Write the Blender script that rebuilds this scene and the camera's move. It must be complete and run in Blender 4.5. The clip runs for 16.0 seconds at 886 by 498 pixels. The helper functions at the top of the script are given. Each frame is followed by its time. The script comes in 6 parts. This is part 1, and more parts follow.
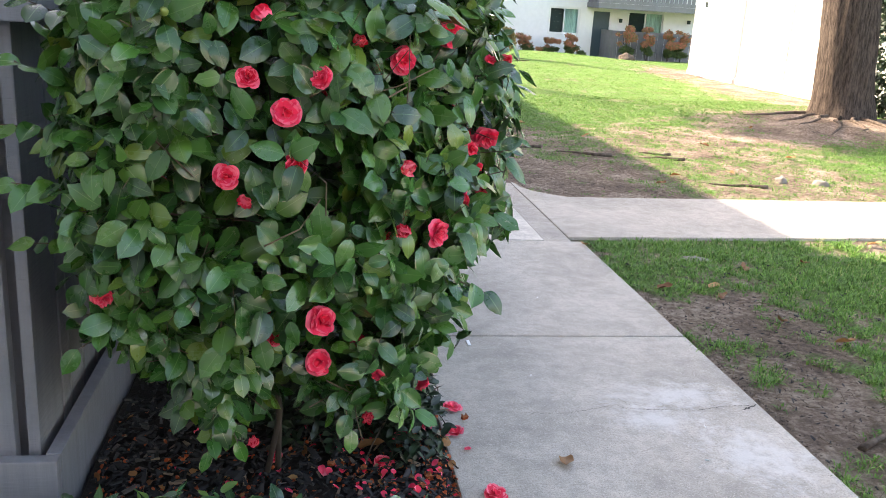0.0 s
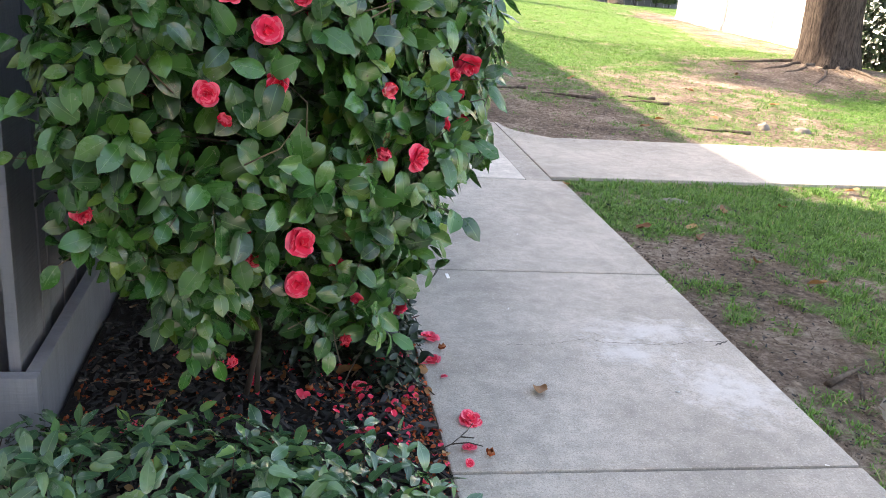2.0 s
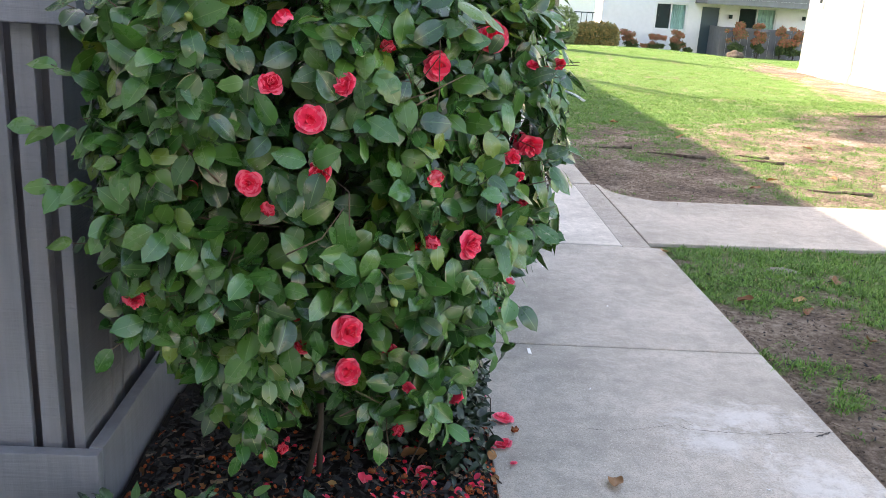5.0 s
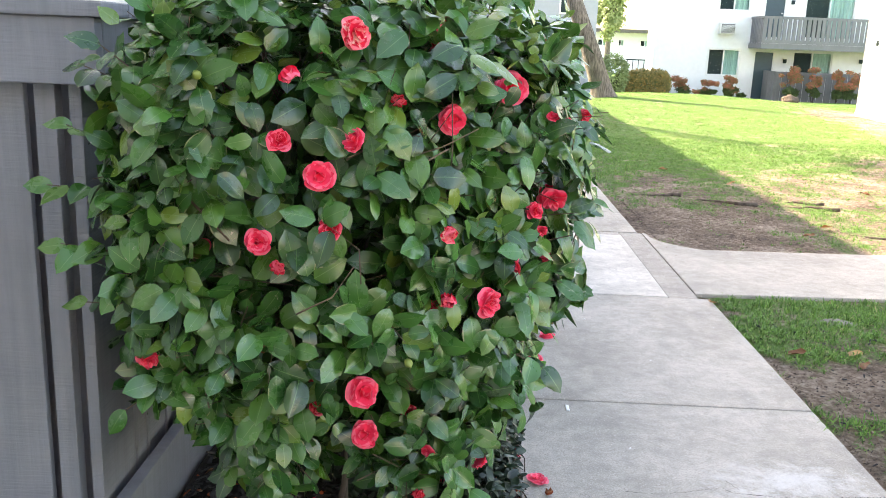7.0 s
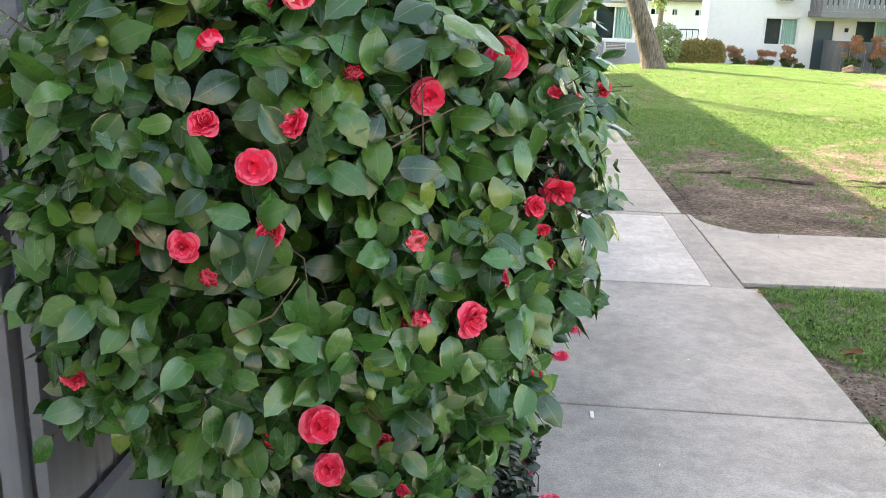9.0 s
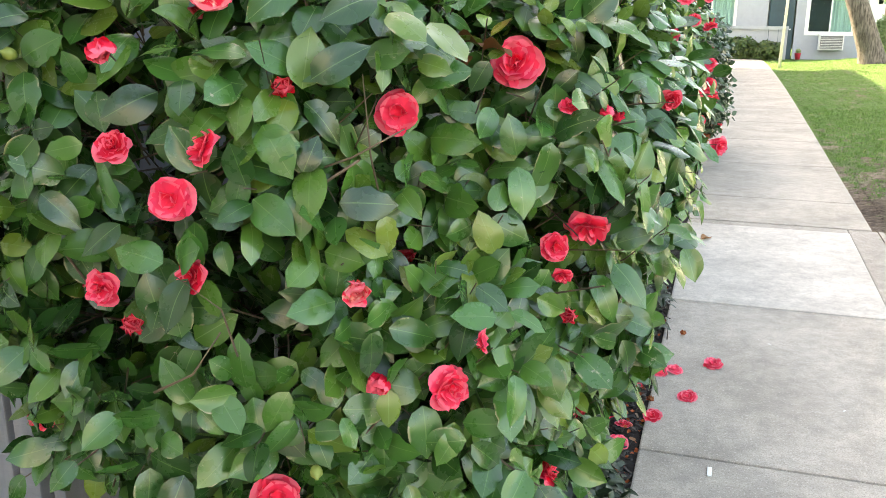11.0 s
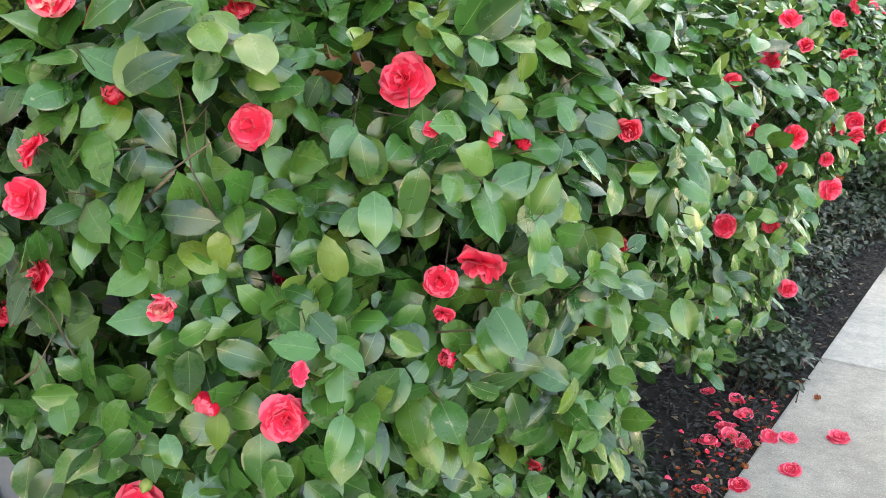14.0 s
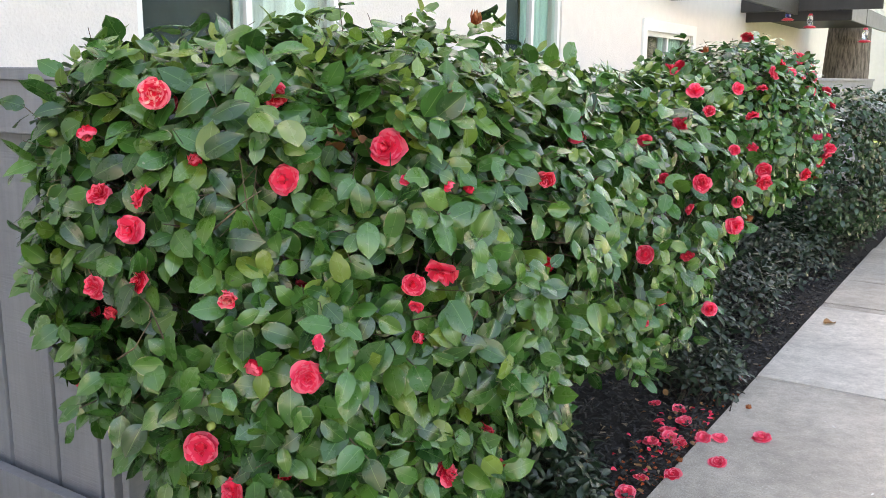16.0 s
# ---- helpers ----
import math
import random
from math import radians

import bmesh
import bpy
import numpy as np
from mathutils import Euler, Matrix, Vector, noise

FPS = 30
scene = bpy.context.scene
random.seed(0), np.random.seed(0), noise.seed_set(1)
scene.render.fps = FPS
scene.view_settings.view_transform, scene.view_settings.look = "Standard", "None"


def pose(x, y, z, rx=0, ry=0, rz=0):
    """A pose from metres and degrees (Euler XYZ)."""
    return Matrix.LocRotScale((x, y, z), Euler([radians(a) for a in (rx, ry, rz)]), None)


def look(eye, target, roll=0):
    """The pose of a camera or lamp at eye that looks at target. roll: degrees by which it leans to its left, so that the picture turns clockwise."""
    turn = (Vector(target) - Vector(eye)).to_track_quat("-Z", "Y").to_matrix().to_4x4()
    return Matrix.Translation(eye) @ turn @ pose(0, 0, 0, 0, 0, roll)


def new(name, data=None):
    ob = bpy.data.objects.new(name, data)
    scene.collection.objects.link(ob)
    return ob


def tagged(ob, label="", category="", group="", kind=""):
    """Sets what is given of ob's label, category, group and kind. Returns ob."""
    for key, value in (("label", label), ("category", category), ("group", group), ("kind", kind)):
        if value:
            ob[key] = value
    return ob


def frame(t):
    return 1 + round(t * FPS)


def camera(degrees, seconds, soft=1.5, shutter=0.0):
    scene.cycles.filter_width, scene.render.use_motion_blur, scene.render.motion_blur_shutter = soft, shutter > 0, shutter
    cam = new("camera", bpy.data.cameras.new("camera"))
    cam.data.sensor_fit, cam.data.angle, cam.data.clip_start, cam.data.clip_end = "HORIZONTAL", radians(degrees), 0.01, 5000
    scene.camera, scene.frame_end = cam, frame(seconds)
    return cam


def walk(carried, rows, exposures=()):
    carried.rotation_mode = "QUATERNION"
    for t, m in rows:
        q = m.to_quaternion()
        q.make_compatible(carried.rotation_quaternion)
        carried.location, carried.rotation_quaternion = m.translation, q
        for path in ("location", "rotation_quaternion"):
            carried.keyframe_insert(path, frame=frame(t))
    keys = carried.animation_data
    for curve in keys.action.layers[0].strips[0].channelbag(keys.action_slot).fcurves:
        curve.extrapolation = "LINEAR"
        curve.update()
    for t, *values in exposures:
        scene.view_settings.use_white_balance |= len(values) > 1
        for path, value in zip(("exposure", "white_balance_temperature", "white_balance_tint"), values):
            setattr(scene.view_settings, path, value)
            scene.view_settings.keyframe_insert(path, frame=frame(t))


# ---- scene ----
cam = camera(53.8, 16.0, soft=0.5)
PATH = [
    (0, (0.032, -0.005, 1.359), (0.343, 1.893, 0.811), 3.6),
    (0.5, (0.033, -0.008, 1.347), (0.35, 1.879, 0.764), 3.9),
    (1, (0.035, -0.021, 1.332), (0.36, 1.849, 0.703), 4.5),
    (1.5, (0.037, -0.034, 1.325), (0.376, 1.823, 0.663), 5.0),
    (2, (0.037, -0.035, 1.324), (0.391, 1.817, 0.657), 5.3),
    (2.5, (0.041, -0.034, 1.325), (0.398, 1.819, 0.661), 5.5),
    (3, (0.044, -0.029, 1.328), (0.401, 1.827, 0.672), 5.4),
    (3.5, (0.049, -0.012, 1.341), (0.396, 1.852, 0.706), 5.5),
    (4, (0.08, 0.011, 1.356), (0.391, 1.889, 0.743), 5.0),
    (4.5, (0.133, 0.036, 1.375), (0.366, 1.93, 0.774), 4.5),
    (5, (0.184, 0.054, 1.384), (0.271, 1.968, 0.813), 3.5),
    (5.2, (0.198, 0.063, 1.383), (0.234, 1.984, 0.827), 3.2),
    (7.3, (0.263, 0.148, 1.391), (0.222, 2.092, 0.923), 2.2),
    (7.5, (0.257, 0.176, 1.387), (0.243, 2.121, 0.92), 1.9),
    (8, (0.235, 0.274, 1.379), (0.281, 2.215, 0.901), 0.6),
    (8.5, (0.272, 0.364, 1.368), (0.298, 2.298, 0.859), 0.4),
    (8.7, (0.321, 0.398, 1.373), (0.281, 2.328, 0.85), 0.9),
    (10.8, (0.597, 0.781, 1.368), (0.063, 2.628, 0.818), 0.6),
    (11, (0.657, 0.801, 1.372), (0.069, 2.634, 0.828), 0.1),
    (11.5, (0.724, 0.877, 1.374), (0.072, 2.692, 0.844), -1.2),
    (12, (0.754, 0.954, 1.381), (0.028, 2.747, 0.872), -1.3),
    (12.5, (0.868, 1.003, 1.371), (0.003, 2.73, 0.854), 0.0),
    (13, (0.966, 1.047, 1.358), (-0.015, 2.703, 0.814), 0.6),
    (13.5, (0.987, 1.124, 1.361), (-0.036, 2.757, 0.825), -0.1),
    (14, (1.082, 1.104, 1.366), (0.007, 2.713, 0.861), 1.1),
    (14.5, (1.233, 1.013, 1.391), (0.073, 2.573, 0.92), 1.3),
    (15, (1.304, 0.913, 1.413), (0.15, 2.494, 1.002), -0.0),
    (15.5, (1.366, 0.749, 1.436), (0.268, 2.376, 1.05), -0.5),
    (16, (1.42, 0.665, 1.431), (0.349, 2.308, 1.04), 0.6),
]
EXPOSURES = [(0, 2.5, 8100, 16), (2, 2.5, 8100, 16), (5, 2.45, 8100, 16), (7.5, 2.9, 8600, 14), (8.5, 2.55, 8600, 15), (11, 2.98, 9700, 11), (12, 3.0, 9900, 9), (13, 3.15, 10000, 8), (14.5, 3.2, 9400, 11), (15, 3.15, 9300, 12), (15.5, 2.82, 9200, 14), (16, 2.72, 9200, 16)]
walk(cam, [(t, look(eye, target, roll)) for t, eye, target, roll in PATH], EXPOSURES)

# ---- world, sun ----
world = bpy.data.worlds.new("sky")
scene.world = world
world.use_nodes = True
wn = world.node_tree
sky = wn.nodes.new("ShaderNodeTexSky")
sky.sky_type, sky.sun_disc = "NISHITA", False
sky.sun_elevation, sky.sun_rotation = radians(40), radians(307)
sky.dust_density = 2.0
wn.nodes["Background"].inputs["Strength"].default_value = 0.15
wn.links.new(sky.outputs[0], wn.nodes["Background"].inputs["Color"])

SUN_WAY = Vector((0.8, -0.6, -0.84)).normalized()
sun = new("sun", bpy.data.lights.new("sun", "SUN"))
sun.data.energy, sun.data.angle, sun.data.color = 3.2, radians(0.6), (1.0, 0.94, 0.84)
sun.matrix_world = look((0, 0, 30), Vector((0, 0, 30)) + SUN_WAY)


# ---- materials ----
class Nodes:
    """A material with a principled shader and short ways to add nodes."""

    def __init__(self, name, rough=0.6, spec=0.5, metal=0.0):
        self.mat = bpy.data.materials.new(name)
        self.mat.use_nodes = True
        self.t = self.mat.node_tree
        self.b = self.t.nodes["Principled BSDF"]
        self.b.inputs["Roughness"].default_value = rough
        self.b.inputs["Specular IOR Level"].default_value = spec
        self.b.inputs["Metallic"].default_value = metal

    def put(self, socket, value):
        if isinstance(value, bpy.types.NodeSocket):
            self.t.links.new(value, socket)
        else:
            socket.default_value = value

    def where(self):
        return self.t.nodes.new("ShaderNodeNewGeometry").outputs["Position"]

    def local(self):
        return self.t.nodes.new("ShaderNodeTexCoord").outputs["Object"]

    def noise(self, at, scale, detail=4.0, rough=0.55, stretch=None):
        if stretch:
            m = self.t.nodes.new("ShaderNodeMapping")
            self.put(m.inputs["Vector"], at)
            m.inputs["Scale"].default_value = stretch
            at = m.outputs[0]
        n = self.t.nodes.new("ShaderNodeTexNoise")
        self.put(n.inputs["Vector"], at)
        n.inputs["Scale"].default_value, n.inputs["Detail"].default_value = scale, detail
        n.inputs["Roughness"].default_value = rough
        return n.outputs[0]

    def cells(self, at, scale):
        n = self.t.nodes.new("ShaderNodeTexVoronoi")
        self.put(n.inputs["Vector"], at)
        n.inputs["Scale"].default_value = scale
        return n.outputs["Distance"]

    def ramp(self, value, *stops):
        n = self.t.nodes.new("ShaderNodeValToRGB")
        self.put(n.inputs[0], value)
        e = n.color_ramp.elements
        while len(e) < len(stops):
            e.new(0.5)
        for k, (place, c) in enumerate(stops):
            e[k].position = place
            e[k].color = (*c, 1) if isinstance(c, tuple) else (c, c, c, 1)
        return n.outputs[0]

    def mix(self, f, a, b, kind="MIX"):
        n = self.t.nodes.new("ShaderNodeMix")
        n.data_type, n.blend_type = "RGBA", kind
        for socket, v in ((n.inputs[0], f), (n.inputs[6], a), (n.inputs[7], b)):
            self.put(socket, (*v, 1) if isinstance(v, tuple) else v)
        return n.outputs[2]

    def math(self, kind, a, b=0.0):
        n = self.t.nodes.new("ShaderNodeMath")
        n.operation = kind
        self.put(n.inputs[0], a)
        self.put(n.inputs[1], b)
        return n.outputs[0]

    def random(self):
        a = self.t.nodes.new("ShaderNodeObjectInfo").outputs["Random"]
        b = self.t.nodes.new("ShaderNodeNewGeometry").outputs["Random Per Island"]
        return self.math("FRACT", self.math("ADD", a, b))

    def uv(self):
        s = self.t.nodes.new("ShaderNodeSeparateXYZ")
        self.put(s.inputs[0], self.t.nodes.new("ShaderNodeUVMap").outputs[0])
        return s.outputs[0], s.outputs[1]

    def split(self, v):
        s = self.t.nodes.new("ShaderNodeSeparateXYZ")
        self.put(s.inputs[0], v)
        return s.outputs

    def bump(self, height, strength=0.3, distance=0.01):
        n = self.t.nodes.new("ShaderNodeBump")
        n.inputs["Strength"].default_value, n.inputs["Distance"].default_value = strength, distance
        self.put(n.inputs["Height"], height)
        self.put(self.b.inputs["Normal"], n.outputs[0])

    def done(self, color, rough=None):
        self.put(self.b.inputs["Base Color"], (*color, 1) if isinstance(color, tuple) else color)
        if rough is not None:
            self.put(self.b.inputs["Roughness"], rough)
        return self.mat

    def translucent(self, color, amount):
        tr = self.t.nodes.new("ShaderNodeBsdfTranslucent")
        self.put(tr.inputs[0], color)
        mx = self.t.nodes.new("ShaderNodeMixShader")
        mx.inputs[0].default_value = amount
        self.put(mx.inputs[1], self.b.outputs[0])
        self.put(mx.inputs[2], tr.outputs[0])
        self.put(self.t.nodes["Material Output"].inputs[0], mx.outputs[0])


def plain(name, color, rough=0.6, scale=18.0, spread=0.18, bump=0.15, metal=0.0, spec=0.5, dist=0.004):
    n = Nodes(name, rough, spec, metal)
    at = n.where()
    big, fine = n.noise(at, scale * 0.12), n.noise(at, scale, 6)
    v = n.math("ADD", n.math("MULTIPLY", big, 0.5), n.math("MULTIPLY", fine, 0.5))
    lo, hi = tuple(c * (1 - spread) for c in color), tuple(min(1, c * (1 + spread)) for c in color)
    n.bump(fine, bump, dist)
    return n.done(n.ramp(v, (0.3, lo), (0.7, hi)))


def concrete(name, tone, stain=0.0, grit=1.0):
    n = Nodes(name, 0.85, 0.3)
    at = n.where()
    fine, mid, big = n.noise(at, 165, 6, 0.78), n.noise(at, 14, 6, 0.65), n.noise(at, 1.9, 6, 0.6)
    lo, hi = tuple(c * 0.74 for c in tone), tuple(min(1, c * 1.24) for c in tone)
    c = n.ramp(n.math("ADD", n.math("MULTIPLY", mid, 0.42), n.math("MULTIPLY", big, 0.58)), (0.38, lo), (0.60, hi))
    c = n.mix(n.ramp(fine, (0.36, 0.8 * grit), (0.50, 0.0)), c, tuple(v * 0.42 for v in tone))
    c = n.mix(n.ramp(n.noise(at, 36, 6, 0.78), (0.36, 0.55), (0.52, 0.0)), c, tuple(v * 0.70 for v in tone))
    c = n.mix(n.ramp(n.cells(at, 105), (0.05, 0.6 * grit), (0.13, 0.0)), c, tuple(v * 0.36 for v in tone))
    c = n.mix(n.ramp(n.noise(at, 6.5, 8, 0.75), (0.58, 0.0), (0.72, 0.5)), c, tuple(v * 0.55 for v in tone))
    c = n.mix(n.ramp(n.noise(at, 120, 6, 0.8), (0.55, 0.0), (0.64, 0.8 * grit)), c, tuple(min(1, v * 1.55) for v in tone))
    if stain:
        # limewash spilled along the cracked edge of the walk, in two splashes
        x, y, _ = n.split(at)
        rough = n.math("MULTIPLY", n.noise(at, 13, 9, 0.8), 1.35)
        for cx, cy, sx, sy in ((1.40, 2.80, 2.0, 5.0), (1.50, 2.35, 2.8, 2.4), (1.25, 2.62, 3.0, 5.0)):
            dx, dy = n.math("MULTIPLY", n.math("SUBTRACT", x, cx), sx), n.math("MULTIPLY", n.math("SUBTRACT", y, cy), sy)
            far = n.math("SQRT", n.math("ADD", n.math("MULTIPLY", dx, dx), n.math("MULTIPLY", dy, dy)))
            f = n.math("ADD", n.math("MULTIPLY", far, 0.5), rough)
            c = n.mix(n.ramp(f, (0.70, 0.62), (0.95, 0.0)), c, (0.66, 0.645, 0.62))
    n.bump(n.math("ADD", fine, n.math("MULTIPLY", mid, 0.4)), 0.25, 0.002)
    return n.done(c)


def leaf_material(name, dark, mid, pale, rough, rib, scuff=0.3, gloss=0.5, coat=0.0):
    n = Nodes(name, rough, gloss)
    n.b.inputs["Coat Weight"].default_value, n.b.inputs["Coat Roughness"].default_value = coat, 0.14
    r = n.random()
    c = n.ramp(r, (0.0, dark), (0.5, mid), (0.90, tuple(0.75 * a + 0.25 * b for a, b in zip(mid, pale))), (1.0, pale))
    u, v = n.uv()
    au = n.math("ABSOLUTE", u)
    at = n.where()
    blot, fleck = n.noise(at, 26, 5, 0.6), n.noise(at, 75, 6, 0.75)
    c = n.mix(n.ramp(blot, (0.42, 0.0), (0.75, 0.45)), c, tuple(a * 0.6 for a in dark))
    vein = n.math("SINE", n.math("ADD", n.math("MULTIPLY", v, 44.0), n.math("MULTIPLY", au, -16.0)))
    c = n.mix(n.math("MULTIPLY", n.ramp(vein, (0.6, 0.0), (1.0, 1.0)), 0.045), c, rib)
    c = n.mix(n.ramp(au, (0.015, 0.7), (0.07, 0.0)), c, rib)
    c = n.mix(n.ramp(au, (0.90, 0.0), (0.98, 0.55)), c, tuple(min(1, 0.4 * a + 0.6 * b) for a, b in zip(pale, rib)))
    c = n.mix(n.ramp(fleck, (0.28, 0.5), (0.36, 0.0)), c, tuple(a * 0.5 for a in dark))
    c = n.mix(n.ramp(n.noise(at, 55, 6, 0.7), (0.70, 0.0), (0.75, scuff)), c, (0.46, 0.47, 0.36))
    n.bump(n.math("ADD", n.math("MULTIPLY", vein, 0.025), n.math("ADD", blot, n.math("MULTIPLY", fleck, 0.35))), 0.28, 0.005)
    n.done(c, n.ramp(blot, (0.3, rough - 0.07), (0.75, rough + 0.16)))
    n.translucent(c, 0.20)
    return n.mat


def camellia_leaf_material(name, tones, rough=0.30, gloss=0.55):
    """A smooth leathery leaf: thin pale midrib, faint side veins, chewed tan rims on some."""
    n = Nodes(name, rough, gloss)
    r = n.random()
    c = n.ramp(r, *tones)
    u, v = n.uv()
    au = n.math("ABSOLUTE", u)
    at = n.where()
    big, fine = n.noise(at, 11, 3, 0.5), n.noise(at, 150, 4, 0.6)
    c = n.mix(n.ramp(big, (0.35, 0.30), (0.65, 0.0)), c, tuple(a * 0.5 for a in tones[1][1]))
    vein = n.math("SINE", n.math("ADD", n.math("MULTIPLY", v, 50.0), n.math("MULTIPLY", au, -19.0)))
    c = n.mix(n.math("MULTIPLY", n.ramp(vein, (0.75, 0.0), (1.0, 1.0)), 0.04), c, (0.16, 0.30, 0.11))
    c = n.mix(n.ramp(au, (0.012, 0.62), (0.045, 0.0)), c, (0.20, 0.34, 0.12))
    chewed = n.ramp(n.math("FRACT", n.math("MULTIPLY", r, 7.31)), (0.70, 0.0), (0.72, 1.0))
    torn = n.math("MULTIPLY", n.ramp(n.noise(at, 38, 3, 0.6), (0.54, 0.0), (0.60, 0.9)), chewed)
    c = n.mix(n.math("MULTIPLY", n.ramp(au, (0.84, 0.0), (0.97, 0.9)), torn), c, (0.42, 0.36, 0.22))
    spot = n.math("MULTIPLY", n.ramp(n.noise(at, 95, 5, 0.7), (0.64, 0.0), (0.69, 0.8)), chewed)
    c = n.mix(spot, c, (0.42, 0.40, 0.28))
    c = n.mix(n.ramp(fine, (0.24, 0.35), (0.33, 0.0)), c, tuple(a * 0.5 for a in tones[0][1]))
    n.bump(n.math("ADD", n.math("MULTIPLY", vein, 0.018), n.math("ADD", n.math("MULTIPLY", big, 0.7), n.math("MULTIPLY", fine, 0.08))), 0.22, 0.004)
    n.done(c, n.ramp(n.noise(at, 20, 4, 0.6), (0.3, rough - 0.06), (0.75, rough + 0.14)))
    n.translucent(c, 0.13)
    return n.mat


def petal_material(name, deep, bright, edge, splash=None):
    n = Nodes(name, 0.6, 0.2)
    u, v = n.uv()
    c = n.mix(n.random(), deep, bright)
    if splash:
        c = n.mix(n.ramp(n.noise(n.where(), 90, 3, 0.5), (0.50, 0.0), (0.60, 0.75)), c, splash)
    c = n.mix(n.ramp(n.math("ADD", v, n.math("MULTIPLY", n.noise(n.where(), 60), 0.4)), (0.92, 0.0), (1.36, 0.8)), c, edge)
    n.bump(n.math("SINE", n.math("MULTIPLY", u, 14.0)), 0.12, 0.002)
    n.done(c)
    n.translucent(c, 0.09)
    return n.mat


def painted_wood(name, color, scale=1.0):
    n = Nodes(name, 0.55, 0.4)
    at = n.where()
    grain = n.noise(at, 30 * scale, 6, 0.65, stretch=(1.0, 1.0, 0.06))
    saw = n.noise(at, 60 * scale, 3, 0.5, stretch=(0.15, 0.15, 2.4))
    wear = n.noise(at, 3.5, 6, 0.6)
    c = n.ramp(n.math("ADD", n.math("MULTIPLY", grain, 0.5), n.math("MULTIPLY", wear, 0.5)), (0.3, tuple(a * 0.75 for a in color)), (0.72, tuple(a * 1.2 for a in color)))
    n.bump(n.math("ADD", grain, n.math("MULTIPLY", saw, 0.8)), 0.5, 0.005)
    return n.done(c)


def bark_material(name, dark, pale, scale=1.0):
    n = Nodes(name, 0.9, 0.2)
    at = n.where()
    ridge = n.noise(at, 9 * scale, 7, 0.65, stretch=(1.0, 1.0, 0.16))
    c = n.ramp(ridge, (0.35, dark), (0.62, pale))
    c = n.mix(n.ramp(n.noise(at, 2.2, 4), (0.5, 0.0), (0.75, 0.45)), c, tuple(0.5 * (a + b) for a, b in zip(dark, pale)))
    n.bump(ridge, 0.9, 0.05 / scale)
    return n.done(c)


def ground_material():
    n = Nodes("lawn_soil", 0.95, 0.2)
    at = n.where()
    a = n.t.nodes.new("ShaderNodeAttribute")
    a.attribute_name = "cover"
    soil = n.ramp(n.math("ADD", n.math("MULTIPLY", n.noise(at, 30, 7, 0.7), 0.6), n.math("MULTIPLY", n.noise(at, 2.0, 4), 0.4)), (0.36, (0.070, 0.050, 0.038)), (0.50, (0.235, 0.175, 0.135)), (0.64, (0.50, 0.41, 0.33)))
    turf = n.ramp(n.noise(at, 40, 6, 0.7, stretch=(1.0, 0.5, 1.0)), (0.3, (0.055, 0.135, 0.022)), (0.55, (0.088, 0.215, 0.034)), (0.75, (0.13, 0.28, 0.048)))
    turf = n.mix(n.ramp(n.noise(at, 0.9, 4), (0.5, 0.0), (0.75, 0.4)), turf, (0.105, 0.14, 0.030))
    f = n.ramp(n.math("ADD", a.outputs["Fac"], n.math("MULTIPLY", n.math("SUBTRACT", n.noise(at, 7, 6, 0.7), 0.5), 0.9)), (0.58, 0.0), (1.02, 0.9))
    n.bump(n.math("ADD", n.noise(at, 60, 8, 0.8), n.math("MULTIPLY", n.noise(at, 14, 4, 0.6), 1.4)), 1.0, 0.04)
    return n.done(n.mix(f, soil, turf))


def glass_material():
    n = Nodes("window_glass", 0.03, 0.5)
    n.b.inputs["Transmission Weight"].default_value = 1.0
    n.b.inputs["IOR"].default_value = 1.09
    return n.done((0.86, 0.95, 0.93))


def curtain_material(name, color):
    n = Nodes(name, 0.8, 0.2)
    x = n.noise(n.where(), 9, 2, 0.4, stretch=(1.0, 1.0, 0.02))
    return n.done(n.ramp(x, (0.3, tuple(c * 0.6 for c in color)), (0.7, color)))


def clear_bottle():
    n = Nodes("clear_bottle", 0.05)
    n.b.inputs["Transmission Weight"].default_value = 0.9
    return n.done((0.92, 0.94, 0.98))


M_PATH = concrete("walk_concrete", (0.440, 0.400, 0.348), stain=1.0)
M_PATCH = concrete("new_concrete", (0.57, 0.53, 0.475), grit=0.6)
M_STRIP = concrete("rough_concrete", (0.40, 0.36, 0.315), grit=1.4)
M_CRACK = plain("crack_dirt", (0.06, 0.055, 0.05), 0.95)
M_GROUND = ground_material()
M_MULCH = plain("mulch_soil", (0.018, 0.015, 0.013), 0.95, 60, 0.5, 0.8, dist=0.01)
M_CAM = camellia_leaf_material("camellia_leaf", ((0.0, (0.012, 0.054, 0.014)), (0.30, (0.030, 0.122, 0.024)), (0.64, (0.055, 0.188, 0.034)), (0.92, (0.090, 0.212, 0.034)), (1.0, (0.17, 0.255, 0.04))), 0.25, 0.78)
# dull leaf; shade under shrubs and behind the trunk is in its colour
M_SHADY = leaf_material("dull_leaf_shade_tint", (0.008, 0.019, 0.010), (0.017, 0.041, 0.021), (0.05, 0.085, 0.035), 0.32, (0.04, 0.08, 0.04), 0.3, gloss=0.6)
# M_DIM: camellia leaf with the shade of its spot put into the colour
M_DIM = leaf_material("camellia_leaf_shade_tint", (0.010, 0.036, 0.014), (0.024, 0.080, 0.028), (0.06, 0.13, 0.04), 0.28, (0.06, 0.13, 0.06), 0.2, gloss=0.7)
M_FRESH = leaf_material("camellia_new_leaf", (0.08, 0.18, 0.03), (0.15, 0.28, 0.05), (0.32, 0.40, 0.10), 0.25, (0.26, 0.38, 0.12), gloss=0.9)
